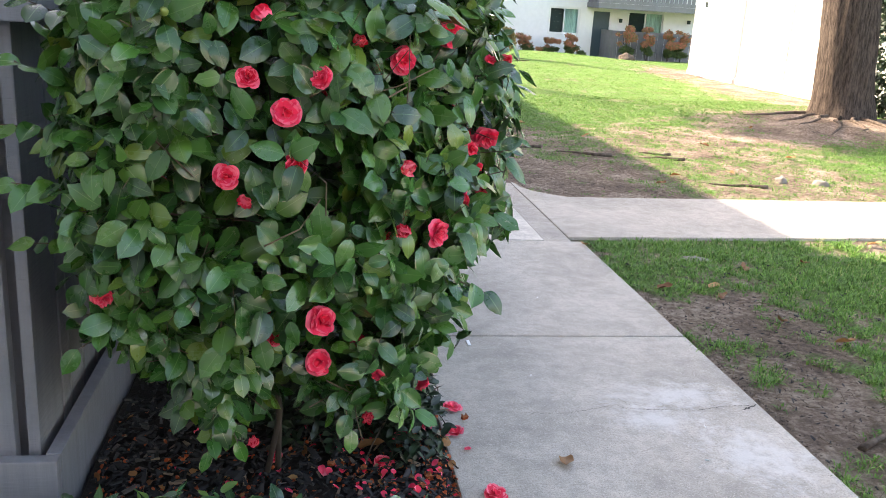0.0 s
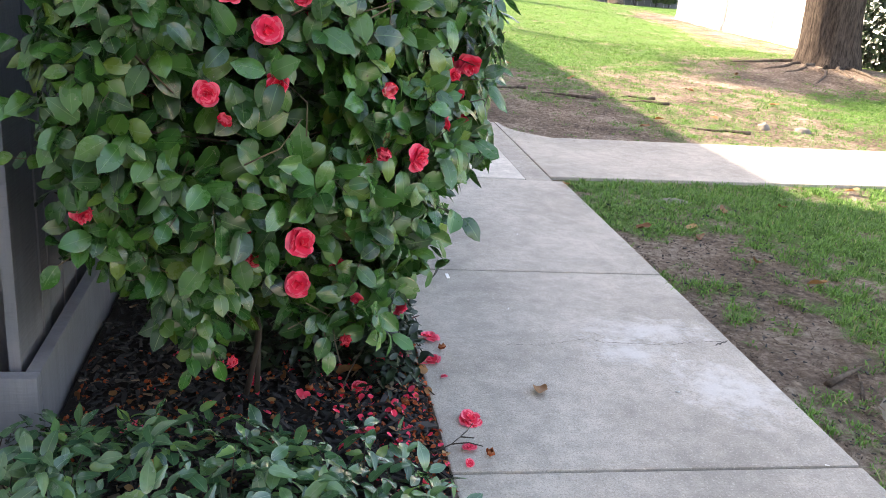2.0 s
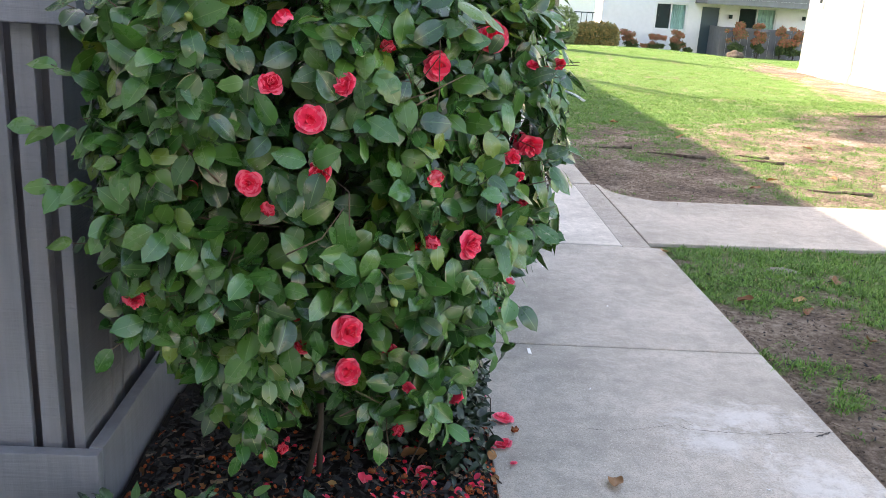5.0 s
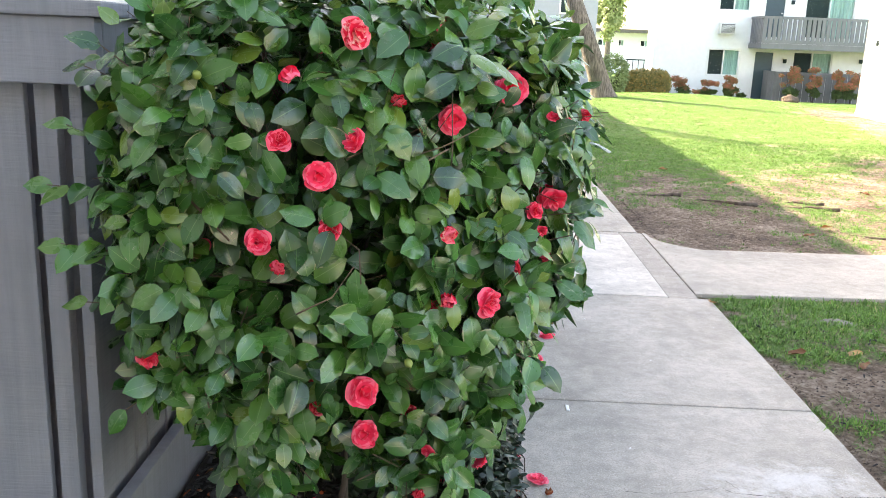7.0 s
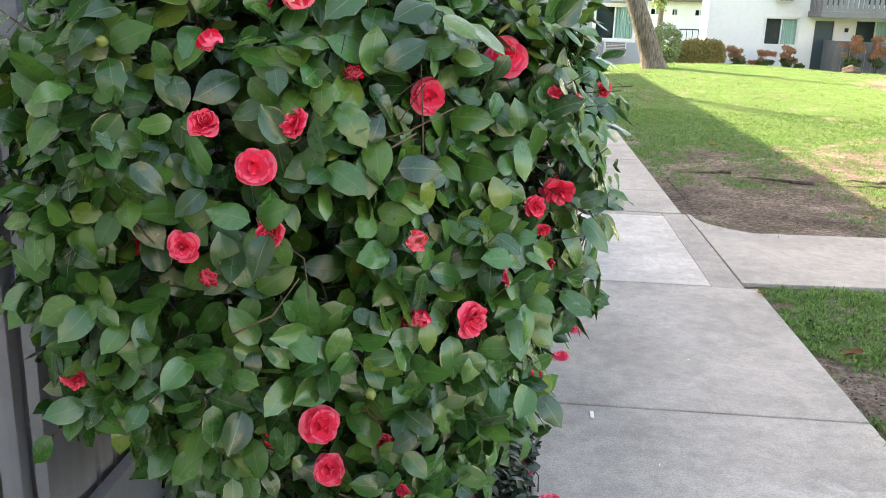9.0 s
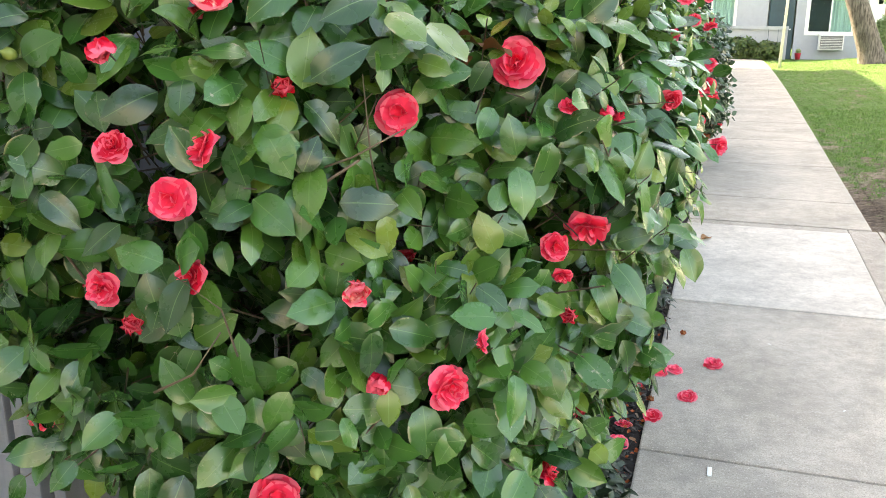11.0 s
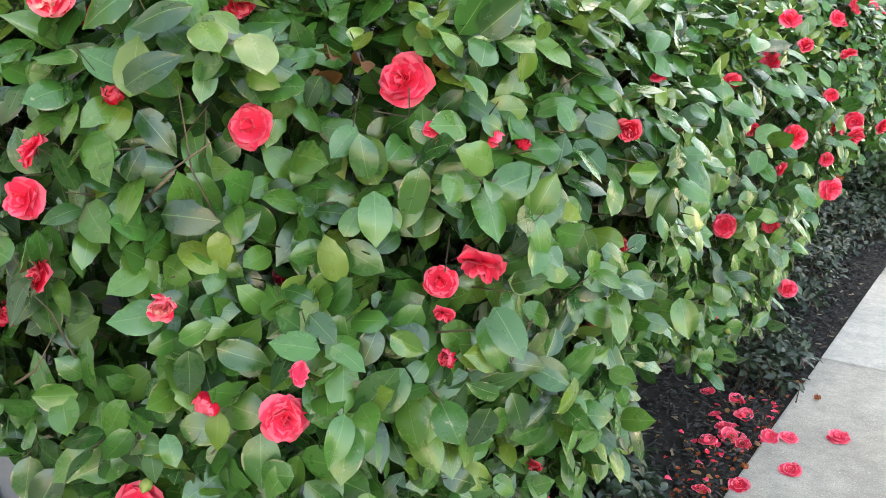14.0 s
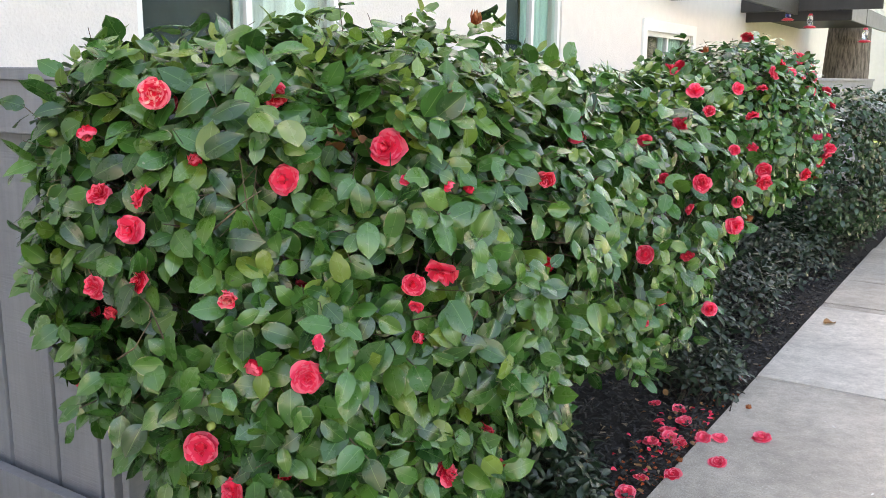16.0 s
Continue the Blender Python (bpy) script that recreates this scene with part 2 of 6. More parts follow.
M_COVER = leaf_material("groundcover_leaf", (0.034, 0.104, 0.054), (0.088, 0.215, 0.095), (0.24, 0.42, 0.11), 0.17, (0.16, 0.30, 0.14), 0.5, gloss=1.0, coat=0.4)
M_HEDGE = leaf_material("far_shrub_leaf", (0.03, 0.06, 0.015), (0.075, 0.13, 0.03), (0.16, 0.17, 0.05), 0.5, (0.1, 0.2, 0.05))
M_RUST = leaf_material("nandina_leaf", (0.16, 0.22, 0.07), (0.48, 0.20, 0.11), (0.88, 0.22, 0.17), 0.5, (0.36, 0.2, 0.12))
M_BRONZE = leaf_material("bronze_hedge_leaf", (0.11, 0.15, 0.04), (0.32, 0.25, 0.07), (0.70, 0.38, 0.12), 0.5, (0.36, 0.26, 0.1))
# pale leaf, raised further: the feathery shrub's sunlight is put into this colour
M_FEATHER = leaf_material("feathery_leaf", (0.16, 0.22, 0.07), (0.28, 0.36, 0.14), (0.42, 0.48, 0.22), 0.5, (0.3, 0.36, 0.16))
M_TREE = leaf_material("tree_leaf", (0.03, 0.07, 0.015), (0.09, 0.17, 0.04), (0.20, 0.28, 0.07), 0.5, (0.12, 0.2, 0.06))
M_DEAD = leaf_material("rusty_dead_leaf", (0.09, 0.03, 0.01), (0.20, 0.07, 0.022), (0.30, 0.12, 0.045), 0.6, (0.14, 0.05, 0.02))
M_TWIG = plain("tan_twig", (0.17, 0.12, 0.08), 0.8, 80, 0.3, 0.4)
M_DRY = leaf_material("dry_leaf", (0.16, 0.06, 0.02), (0.33, 0.16, 0.06), (0.50, 0.30, 0.13), 0.6, (0.24, 0.11, 0.05))
M_BLOOM = petal_material("camellia_petal", (0.72, 0.008, 0.038), (1.0, 0.050, 0.135), (1.0, 0.180, 0.270))
M_FADED = petal_material("faded_petal", (0.80, 0.022, 0.06), (1.0, 0.085, 0.17), (1.0, 0.24, 0.32))
M_SPLASH = petal_material("splashed_petal", (0.76, 0.008, 0.04), (1.0, 0.045, 0.12), (1.0, 0.22, 0.28), (0.98, 0.66, 0.56))
M_SPENT = petal_material("spent_petal", (0.20, 0.040, 0.014), (0.42, 0.090, 0.030), (0.42, 0.17, 0.08))
M_BRANCH = plain("brown_branch", (0.105, 0.072, 0.050), 0.85, 70, 0.35, 0.5)
M_STEM = plain("twig_bark", (0.042, 0.031, 0.023), 0.85, 60, 0.35, 0.5)
M_BUD = plain("bud_scale", (0.22, 0.27, 0.06), 0.5)
M_FENCE = painted_wood("grey_painted_timber", (0.235, 0.246, 0.278))
M_STUCCO = plain("cream_stucco", (0.74, 0.69, 0.655), 0.9, 55, 0.06, 0.6, dist=0.012)
M_WHITE = plain("white_siding", (0.80, 0.79, 0.77), 0.75, 12, 0.05, 0.2)
M_FARWALL = plain("far_white_wall", (0.86, 0.855, 0.85), 0.8, 6, 0.06, 0.2)
M_BLUEWALL = plain("blue_grey_wall", (0.40, 0.43, 0.48), 0.8, 8, 0.07, 0.2)
M_TRIM = plain("white_window_trim", (0.82, 0.82, 0.80), 0.5, 10, 0.04, 0.1)
M_BALC = painted_wood("grey_balcony_timber", (0.19, 0.19, 0.20), 0.5)
M_DARKBEAM = painted_wood("dark_balcony_timber", (0.035, 0.034, 0.035), 0.5)
M_DOOR = plain("teal_door_paint", (0.028, 0.065, 0.085), 0.45, 10, 0.12, 0.1)
M_GLASS = glass_material()
M_CURTAIN = curtain_material("pale_green_curtain", (0.50, 0.70, 0.63))
M_SHEER = curtain_material("sheer_white_curtain", (0.80, 0.84, 0.78))
M_SCREEN = plain("dark_insect_screen", (0.028, 0.046, 0.048), 0.8, spec=0.2)
M_BARK = bark_material("red_brown_bark", (0.020, 0.015, 0.012), (0.105, 0.080, 0.066), 4.2)
M_ROOT = bark_material("root_bark", (0.055, 0.041, 0.033), (0.16, 0.125, 0.10), 2.0)
M_GREYBARK = bark_material("grey_bark", (0.060, 0.052, 0.047), (0.24, 0.21, 0.19), 2.8)
M_METAL = plain("white_metal", (0.72, 0.72, 0.70), 0.4, 20, 0.08, 0.05)
M_RED = plain("red_plastic", (0.62, 0.03, 0.06), 0.3, 30, 0.08, 0.05)
M_BLUE = plain("blue_plastic", (0.04, 0.08, 0.45), 0.3, 30, 0.08, 0.05)
M_CLEAR = clear_bottle()
M_STONE = plain("pale_stone", (0.22, 0.20, 0.175), 0.9, 25, 0.25, 0.6, dist=0.01)
M_ROOF = plain("roof_felt", (0.16, 0.14, 0.13), 0.95, 30, 0.2, 0.4)


# ---- building helpers ----
def thing(name, m, label, category, group="", kind=""):
    ob = new(name)
    ob.matrix_world = m if isinstance(m, Matrix) else Matrix.Translation(m)
    ob.empty_display_size = 0.1
    return tagged(ob, label, category, group, kind)


def finish(name, mesh, material, parent=None, label="", smooth=False):
    mesh.materials.append(material)
    if smooth:
        mesh.polygons.foreach_set("use_smooth", [True] * len(mesh.polygons))
    ob = new(name, mesh)
    if parent:
        ob.parent = parent
    return tagged(ob, label)


def part(name, bm, material, parent=None, label="", smooth=False):
    mesh = bpy.data.meshes.new(name)
    bmesh.ops.recalc_face_normals(bm, faces=bm.faces)
    bm.to_mesh(mesh)
    bm.free()
    return finish(name, mesh, material, parent, label, smooth)


def box(x0, x1, y0, y1, z0, z1, bevel=0.0, bm=None):
    bm = bm or bmesh.new()
    vs = bmesh.ops.create_cube(bm, size=1.0)["verts"]
    for v in vs:
        v.co = Vector((x0 if v.co.x < 0 else x1, y0 if v.co.y < 0 else y1, z0 if v.co.z < 0 else z1))
    if bevel:
        es = {e for v in vs for e in v.link_edges}
        bmesh.ops.bevel(bm, geom=list(es), offset=bevel, segments=2, affect="EDGES", profile=0.6)
    return bm


def tube(points, radii, sides=8, bm=None, wobble=0.0, rnd=None):
    """A tapered tube along points, closed at both ends."""
    bm = bm or bmesh.new()
    rings = []
    for k, p in enumerate(points):
        p = Vector(p)
        a, b = Vector(points[max(k - 1, 0)]), Vector(points[min(k + 1, len(points) - 1)])
        d = (b - a).normalized()
        e1 = d.orthogonal().normalized() if abs(d.z) < 0.95 else Vector((1, 0, 0))
        e1 = (e1 - d * e1.dot(d)).normalized()
        e2 = d.cross(e1)
        ring = []
        for s in range(sides):
            q = 2 * math.pi * s / sides
            r = radii[k] * (1 + (wobble * (rnd.random() - 0.5) if rnd else 0))
            ring.append(bm.verts.new(p + e1 * math.cos(q) * r + e2 * math.sin(q) * r))
        rings.append(ring)
    for r0, r1 in zip(rings, rings[1:]):
        for s in range(sides):
            bm.faces.new((r0[s], r0[(s + 1) % sides], r1[(s + 1) % sides], r1[s]))
    bm.faces.new(rings[0][::-1])
    bm.faces.new(rings[-1])
    return bm


def arrays_mesh(name, verts, faces, uvs=None):
    """A mesh from arrays; uvs: one pair for each vertex."""
    mesh = bpy.data.meshes.new(name)
    mesh.from_pydata(verts, [], faces)
    if uvs is not None:
        idx = np.empty(len(mesh.loops), dtype=np.int32)
        mesh.loops.foreach_get("vertex_index", idx)
        mesh.uv_layers.new(name="UVMap").data.foreach_set("uv", np.asarray(uvs, np.float32)[idx].ravel())
    return mesh


def sheet_faces(rows, cols, start=0):
    return [(start + r * cols + c, start + r * cols + c + 1, start + (r + 1) * cols + c + 1, start + (r + 1) * cols + c) for r in range(rows - 1) for c in range(cols - 1)]


def unit(v):
    return v / np.maximum(np.linalg.norm(v, axis=-1, keepdims=True), 1e-9)


# ---- ground ----
def fall(y):
    """The slow fall of the ground towards the far buildings."""
    return -0.0011 * (min(max(y, 13.0), 38.0) - 13.0) ** 2


def lumps(x, y, s, seed=0.0):
    return noise.noise(Vector((x * s, y * s, seed)))


def ground_z(x, y):
    z = fall(y) - 0.022
    if x < 0.44:
        return z - 0.05
    off = min(1.0, max(0.0, x - 1.75)) if not 4.9 < y < 6.5 else 0.0
    z += off * (0.02 * lumps(x, y, 0.9) + 0.014 * lumps(x, y, 3.1, 4) + 0.010 * lumps(x, y, 9.0, 6))
    z += 0.28 * min(1.0, max(0.0, (x - 1.8) / 2.0)) * math.exp(-(((x - 6.2) / 4) ** 2) - ((y - 25) / 4.5) ** 2)
    z += 0.16 * math.exp(-(((x - 7.4) ** 2 + (y - 11.3) ** 2) / 2.2))
    return z


def cover(x, y):
    """How thick the grass stands, 0 to 1."""
    g = 0.72 + 0.34 * lumps(x, y, 0.55, 7) + 0.36 * lumps(x, y, 1.9, 3) + 0.46 * lumps(x, y, 5.0, 2) + 0.40 * lumps(x, y, 12.0, 5)
    for cx, cy, sx, sy, w in ((2.15, 3.75, 0.36, 0.36, 0.75), (1.98, 2.45, 0.28, 0.60, 0.70), (2.1, 7.3, 1.0, 0.85, 0.92), (5.3, 9.8, 1.8, 0.8, 0.8), (3.7, 8.5, 1.0, 0.5, 0.7), (6.6, 10.6, 1.4, 0.8, 0.7), (7.3, 11.8, 1.8, 1.4, 1.0), (8.5, 15.5, 0.9, 2.6, 1.25), (9.0, 20.0, 1.1, 2.6, 1.25), (5.6, 13.4, 0.8, 0.35, 0.6), (2.3, 9.2, 0.5, 0.8, 0.5)):
        g -= 0.85 * w * math.exp(-(((x - cx) / sx) ** 2) - ((y - cy) / sy) ** 2)
    if y < 4.6:
        g -= 0.08 * max(0.0, 1.0 - abs(x - 1.95) / 0.5)
    if y > 7:
        g += 0.5 * min(1.0, (y - 7) / 6)
    return max(0.06, min(1.0, g))


def steps(*spans):
    out = []
    for a, b, d in spans:
        out += list(np.arange(a, b, d))
    return out + [spans[-1][1]]


gx = steps((-400, -40, 60), (-40, -4, 6), (-4, 0.4, 1.1), (0.4, 4.2, 0.07), (4.2, 10.5, 0.14), (10.5, 40, 1.5), (40, 400, 60))
gy = steps((-300, -20, 40), (-20, 0, 2), (0, 5.6, 0.08), (5.6, 14, 0.10), (14, 40, 0.4), (40, 100, 6), (100, 600, 60))
ground_mesh = arrays_mesh("ground", [(x, y, ground_z(x, y)) for y in gy for x in gx], sheet_faces(len(gy), len(gx)))
attr = ground_mesh.attributes.new("cover", "FLOAT", "POINT")
attr.data.foreach_set("value", [cover(x, y) for y in gy for x in gx])
ground = tagged(finish("ground", ground_mesh, M_GROUND, smooth=True), "patchy green lawn with bare trodden earth", "ground", kind="structure")

# ---- mulch bed ----
bx, by = steps((-0.57, 0.49, 0.04)), steps((0.0, 6.0, 0.05), (6.0, 20.0, 0.4))
bed = tagged(finish("ground_bed", arrays_mesh("ground_bed", [(x, y, fall(y) - 0.016 + 0.014 * lumps(x, y, 6)) for y in by for x in bx], sheet_faces(len(by), len(bx))), M_MULCH, smooth=True), "planting bed of black bark mulch", "bed", kind="structure")

# ---- the walk and its branch ----
walkway = thing("pavement_walk", (0, 0, 0), "grey concrete footpath of cast slabs", "footpath", kind="structure")


def slab(x0, x1, y0, y1, material, parent, label="", skew=0.0, lift=0.0):
    """One cast slab; its top follows the fall of the ground."""
    bm = box(x0, x1, y0 + 0.005, y1 - 0.005, -0.09, lift, 0.008)
    for v in bm.verts:
        v.co.z += fall(v.co.y)
        v.co.y += skew * (v.co.x - x0)
    return part("slab", bm, material, parent, label)


for y0, y1 in ((-2.58, -1.09), (-1.09, 0.40), (0.40, 1.896), (1.896, 3.388), (3.388, 4.927)):
    slab(0.485, 1.69, y0, y1, M_PATH, walkway)
slab(0.485, 1.455, 4.927, 6.54, M_PATCH, walkway, "pale newly cast concrete", lift=0.003)
slab(1.459, 1.63, 4.927, 6.66, M_STRIP, walkway, "rough dark infill concrete", lift=-0.004)
slab(0.485, 1.60, 6.664, 7.46, M_PATH, walkway)
slab(0.485, 1.455, 6.54, 6.66, M_STRIP, walkway, "rough dark infill concrete", lift=-0.003)
for k in range(17):
    slab(0.485 if k < 1 else 0.5, 1.60, 7.46 + 1.49 * k, 7.46 + 1.49 * (k + 1), M_PATH, walkway)
joint = bmesh.new()
for y in (-1.09, 0.40, 1.896, 3.388, 4.927, 6.662, 7.46, 8.95, 10.44, 11.93):
    box(0.49, 1.60 if y > 6 else 1.685, y - 0.005, y + 0.005, -0.08, -0.010, bm=joint)
part("joint_dirt", joint, M_CRACK, walkway, "dark dirt filled joint")
branch = thing("pavement_branch", (0, 0, 0), "grey concrete side path across the lawn", "footpath", kind="structure")
for k, x0 in enumerate((1.634, 3.6, 5.4, 7.2)):
    slab(x0, (3.596, 5.396, 7.196, 9.0)[k], 5.03 + 0.06 * (x0 - 1.8), 6.165 + 0.05 * (x0 - 1.8), M_PATH, branch, skew=0.055)


bm = bmesh.new()
edge = [(1.634, 6.148), (1.634, 6.66)] + [(1.66 + 0.34 * t**1.6, 6.64 - 0.485 * t**0.62) for t in (0.0, 0.1, 0.22, 0.36, 0.52, 0.70, 0.86, 1.0)]
low_ring, top_ring = [bm.verts.new((x, y, -0.09)) for x, y in edge], [bm.verts.new((x, y, -0.002)) for x, y in edge]
bm.faces.new(top_ring)
bm.faces.new(low_ring[::-1])
for k in range(len(edge)):
    bm.faces.new((low_ring[k], low_ring[(k + 1) % len(edge)], top_ring[(k + 1) % len(edge)], top_ring[k]))
part("slab", bm, M_PATH, branch, "rounded corner of the side path")


def ribbon(name, points, width, z, material, parent, rnd):
    """A thin jagged strip, for a crack."""
    vs, n = [], len(points)
    for k, (x, y) in enumerate(points):
        w = width * (0.3 + rnd.random()) * min(1, 4 * k / n + 0.2, 4 * (n - k) / n)
        vs += [(x, y - w, z), (x, y + w, z)]
    return finish(name, arrays_mesh(name, vs, [(2 * k, 2 * k + 2, 2 * k + 3, 2 * k + 1) for k in range(n - 1)]), material, parent)


rnd = random.Random(5)
CRACK = ((0.78, 2.666), (0.94, 2.660), (1.14, 2.720), (1.173, 2.688), (1.416, 2.670), (1.55, 2.700), (1.685, 2.708))
for (x0, y0), (x1, y1) in zip(CRACK, CRACK[1:]):
    n = max(4, int(math.hypot(x1 - x0, y1 - y0) / 0.006))
    ribbon("crack", [(x0 + (x1 - x0) * k / n, y0 + (y1 - y0) * k / n + rnd.uniform(-0.0035, 0.0035)) for k in range(n + 1)], 0.0010 if x0 < 1.1 else 0.0015, 0.0022, M_CRACK, walkway, rnd)
ribbon("crack", [(1.165 + 0.004 * k, 2.775 - 0.008 * k + rnd.uniform(-0.004, 0.004)) for k in range(9)], 0.002, 0.0022, M_CRACK, walkway, rnd)
ribbon("crack", [(1.60 + 0.006 * k, 2.67 + 0.003 * k + rnd.uniform(-0.004, 0.004)) for k in range(14)], 0.005, 0.0022, M_CRACK, walkway, rnd)


# ---- leaves ----
def leaf_shape(wide, fold, droop, bite=0.0, side=1, tip=1.0, wave=0.0, twist=0.0):
    """A leaf of length 1 along y: verts, faces, uvs. bite: how far an insect has eaten one edge."""
    ts = (0.0, 0.06, 0.17, 0.32, 0.48, 0.63, 0.77, 0.89, 1.0)
    vs, uv = [], []
    for k, t in enumerate(ts):
        w = wide * (math.sin(math.pi * t**0.86) ** 0.66 if 0 < t < 1 else 0.0) * (1 - 0.75 * tip * max(0, t - 0.7))
        z = -droop * t * t + 0.02 * math.sin(5 * t)
        if k in (0, len(ts) - 1):
            vs.append((0, t, z))
            uv.append((0, t))
            continue
        for s in (-1, 0, 1):
            ww = w * (1 - bite * (1.0, 0.6)[k % 2] if s == side and k in (4, 5, 6) else 1) * (1 + 0.04 * ((k * 7 + s * 3) % 3 - 1))
            rise = abs(s) * ww * fold + s * twist * ww * (t - 0.2) + abs(s) * wave * math.sin(7.5 * t + 1.3 * s + 9 * wide)
            vs.append((s * ww, t, z + rise))
            uv.append((s, t))
    n = len(ts) - 2
    faces = [(0, 2, 1), (0, 3, 2)]
    for k in range(n - 1):
        a, b = 1 + 3 * k, 4 + 3 * k
        faces += [(a, a + 1, b + 1, b), (a + 1, a + 2, b + 2, b + 1)]
    a, e = 1 + 3 * (n - 1), 1 + 3 * n
    faces += [(a, a + 1, e), (a + 1, a + 2, e)]
    return np.array(vs, np.float32), faces, np.array(uv, np.float32)


def broad_leaf(wide, fold, droop, bites=(), wave=0.0, twist=0.0, roll=0.15, rows=11, cols=(-1.0, -0.55, 0.0, 0.55, 1.0)):
    """A broad oval leaf of length 1 with a short drawn-out tip. bites: (side, where along it, how deep)."""
    ts, vs, uv = np.linspace(0, 1, rows) ** 0.92, [], []
    for k, t in enumerate(ts):
        z = -droop * t * t + 0.018 * math.sin(5 * t)
        if k in (0, rows - 1):
            vs.append((0, t, z))
            uv.append((0, t))
            continue
        w = wide * math.sin(math.pi * t**0.84) ** 0.60 * (1 - 0.74 * (max(0.0, t - 0.76) / 0.24) ** 1.15)
        for q in cols:
            cut = sum(deep * math.exp(-(((t - at) / 0.075) ** 2)) for side, at, deep in bites if side * q > 0)
            ww = w * (1 - min(0.8, cut) * abs(q))
            rise = fold * abs(q) * ww - roll * q * q * ww + twist * q * ww * (t - 0.2) + abs(q) * wave * math.sin(8.5 * t + 1.7 * q + 9 * wide)
            vs.append((q * ww, t, z + rise))
            uv.append((q, t))
    n, m = rows - 2, len(cols)
    e = 1 + m * n
    faces = [(0, 2 + c, 1 + c) for c in range(m - 1)]
    faces += [(1 + m * k + c, 2 + m * k + c, 2 + m * (k + 1) + c, 1 + m * (k + 1) + c) for k in range(n - 1) for c in range(m - 1)]
    faces += [(e - m + c, e - m + c + 1, e) for c in range(m - 1)]
    return np.array(vs, np.float32), faces, np.array(uv, np.float32)


LEAF_KINDS = (
    dict(wide=0.31, fold=0.16, droop=0.14, wave=0.012),
    dict(wide=0.275, fold=0.36, droop=0.30, wave=0.02, twist=0.25),
    dict(wide=0.325, fold=0.08, droop=0.06, wave=0.022, twist=-0.3),
    dict(wide=0.315, fold=0.18, droop=0.18, bites=((1, 0.60, 0.28), (1, 0.42, 0.12)), wave=0.015),
    dict(wide=0.32, fold=0.26, droop=-0.10, wave=0.02, twist=0.2),
    dict(wide=0.315, fold=0.14, droop=0.24, bites=((-1, 0.36, 0.16), (-1, 0.68, 0.30)), wave=0.025, twist=-0.2),
    dict(wide=0.315, fold=-0.06, droop=0.26, wave=0.02, twist=0.35),
    dict(wide=0.33, fold=0.42, droop=0.10, wave=0.015, twist=-0.25, roll=0.05),
    dict(wide=0.34, fold=0.12, droop=0.12, wave=0.014, roll=0.22),
    dict(wide=0.32, fold=0.10, droop=0.20, bites=((1, 0.70, 0.24),), wave=0.02, twist=0.15),
)
FINE_LEAVES = [broad_leaf(**k) for k in LEAF_KINDS]
CAM_LEAVES = [broad_leaf(**k, rows=7, cols=(-1.0, 0.0, 1.0)) for k in LEAF_KINDS]
COVER_LEAVES = [leaf_shape(0.25, 0.25, 0.18, wave=0.03), leaf_shape(0.23, 0.15, 0.05, wave=0.03, twist=0.3), leaf_shape(0.22, 0.4, 0.3, 0.4, 1, twist=-0.3)]
CARD_LEAVES = [leaf_shape(0.36, 0.2, 0.2), leaf_shape(0.30, 0.1, -0.1)]


def frames_from(tip, nrm):
    """Rotation matrices that lay a leaf's length along tip with its face towards nrm."""
    y = unit(tip)
    z = unit(nrm - y * (nrm * y).sum(-1, keepdims=True))
    return np.stack([np.cross(y, z), y, z], -1)


def joined_leaves(name, shapes, places, turns, sizes, rng):
    pick = rng.integers(0, len(shapes), len(places))
    verts, faces, uvs, base = [], [], [], 0
    for k, (v, f, uv) in enumerate(shapes):
        who = np.nonzero(pick == k)[0]
        if not len(who):
            continue
        w = np.einsum("nij,vj->nvi", turns[who], v) * sizes[who, None, None] + places[who, None]
        verts.append(w.reshape(-1, 3))
        uvs.append(np.tile(uv, (len(who), 1)))
        for n in range(len(who)):
            o = base + n * len(v)
            faces += [tuple(o + q for q in face) for face in f]
        base += len(who) * len(v)
    return arrays_mesh(name, np.concatenate(verts).tolist(), faces, np.concatenate(uvs))


def lobe_points(lobes, count, rng):
    """Points on rounded lumpy bodies (centre, half size, squareness): place, outward normal, and whether it lies inside another lobe."""
    area = np.array([h[0] * h[1] + h[1] * h[2] + h[0] * h[2] for _, h, _ in lobes])
    which = rng.choice(len(lobes), count, p=area / area.sum())
    c, h = np.array([l[0] for l in lobes])[which], np.array([l[1] for l in lobes])[which]
    e = np.array([l[2] for l in lobes])[which][:, None]
    u = rng.uniform(-1, 1, (count, 3))
    wt = np.stack([h[:, 1] * h[:, 2], h[:, 0] * h[:, 2], h[:, 0] * h[:, 1]], -1)
    ax = (rng.random(count)[:, None] > np.cumsum(wt / wt.sum(1, keepdims=True), 1)).sum(1).clip(0, 2)
    u[np.arange(count), ax] = np.where(rng.random(count) < 0.5, -1, 1)
    u /= (np.abs(u) ** e).sum(1, keepdims=True) ** (1 / e)
    n = unit(np.sign(u) * np.abs(u) ** (e - 1) / h)
    p = c + u * h
    p += n * np.array([0.055 * noise.noise(Vector(q) * 3.3) + 0.04 * noise.noise(Vector(q) * 7.0) for q in p])[:, None]
    inside = np.zeros(count, bool)
    for k, (cc, hh, ee) in enumerate(lobes):
        inside |= (which != k) & ((np.abs((p - cc) / hh) ** ee).sum(1) < 0.8)
    return p, n, inside


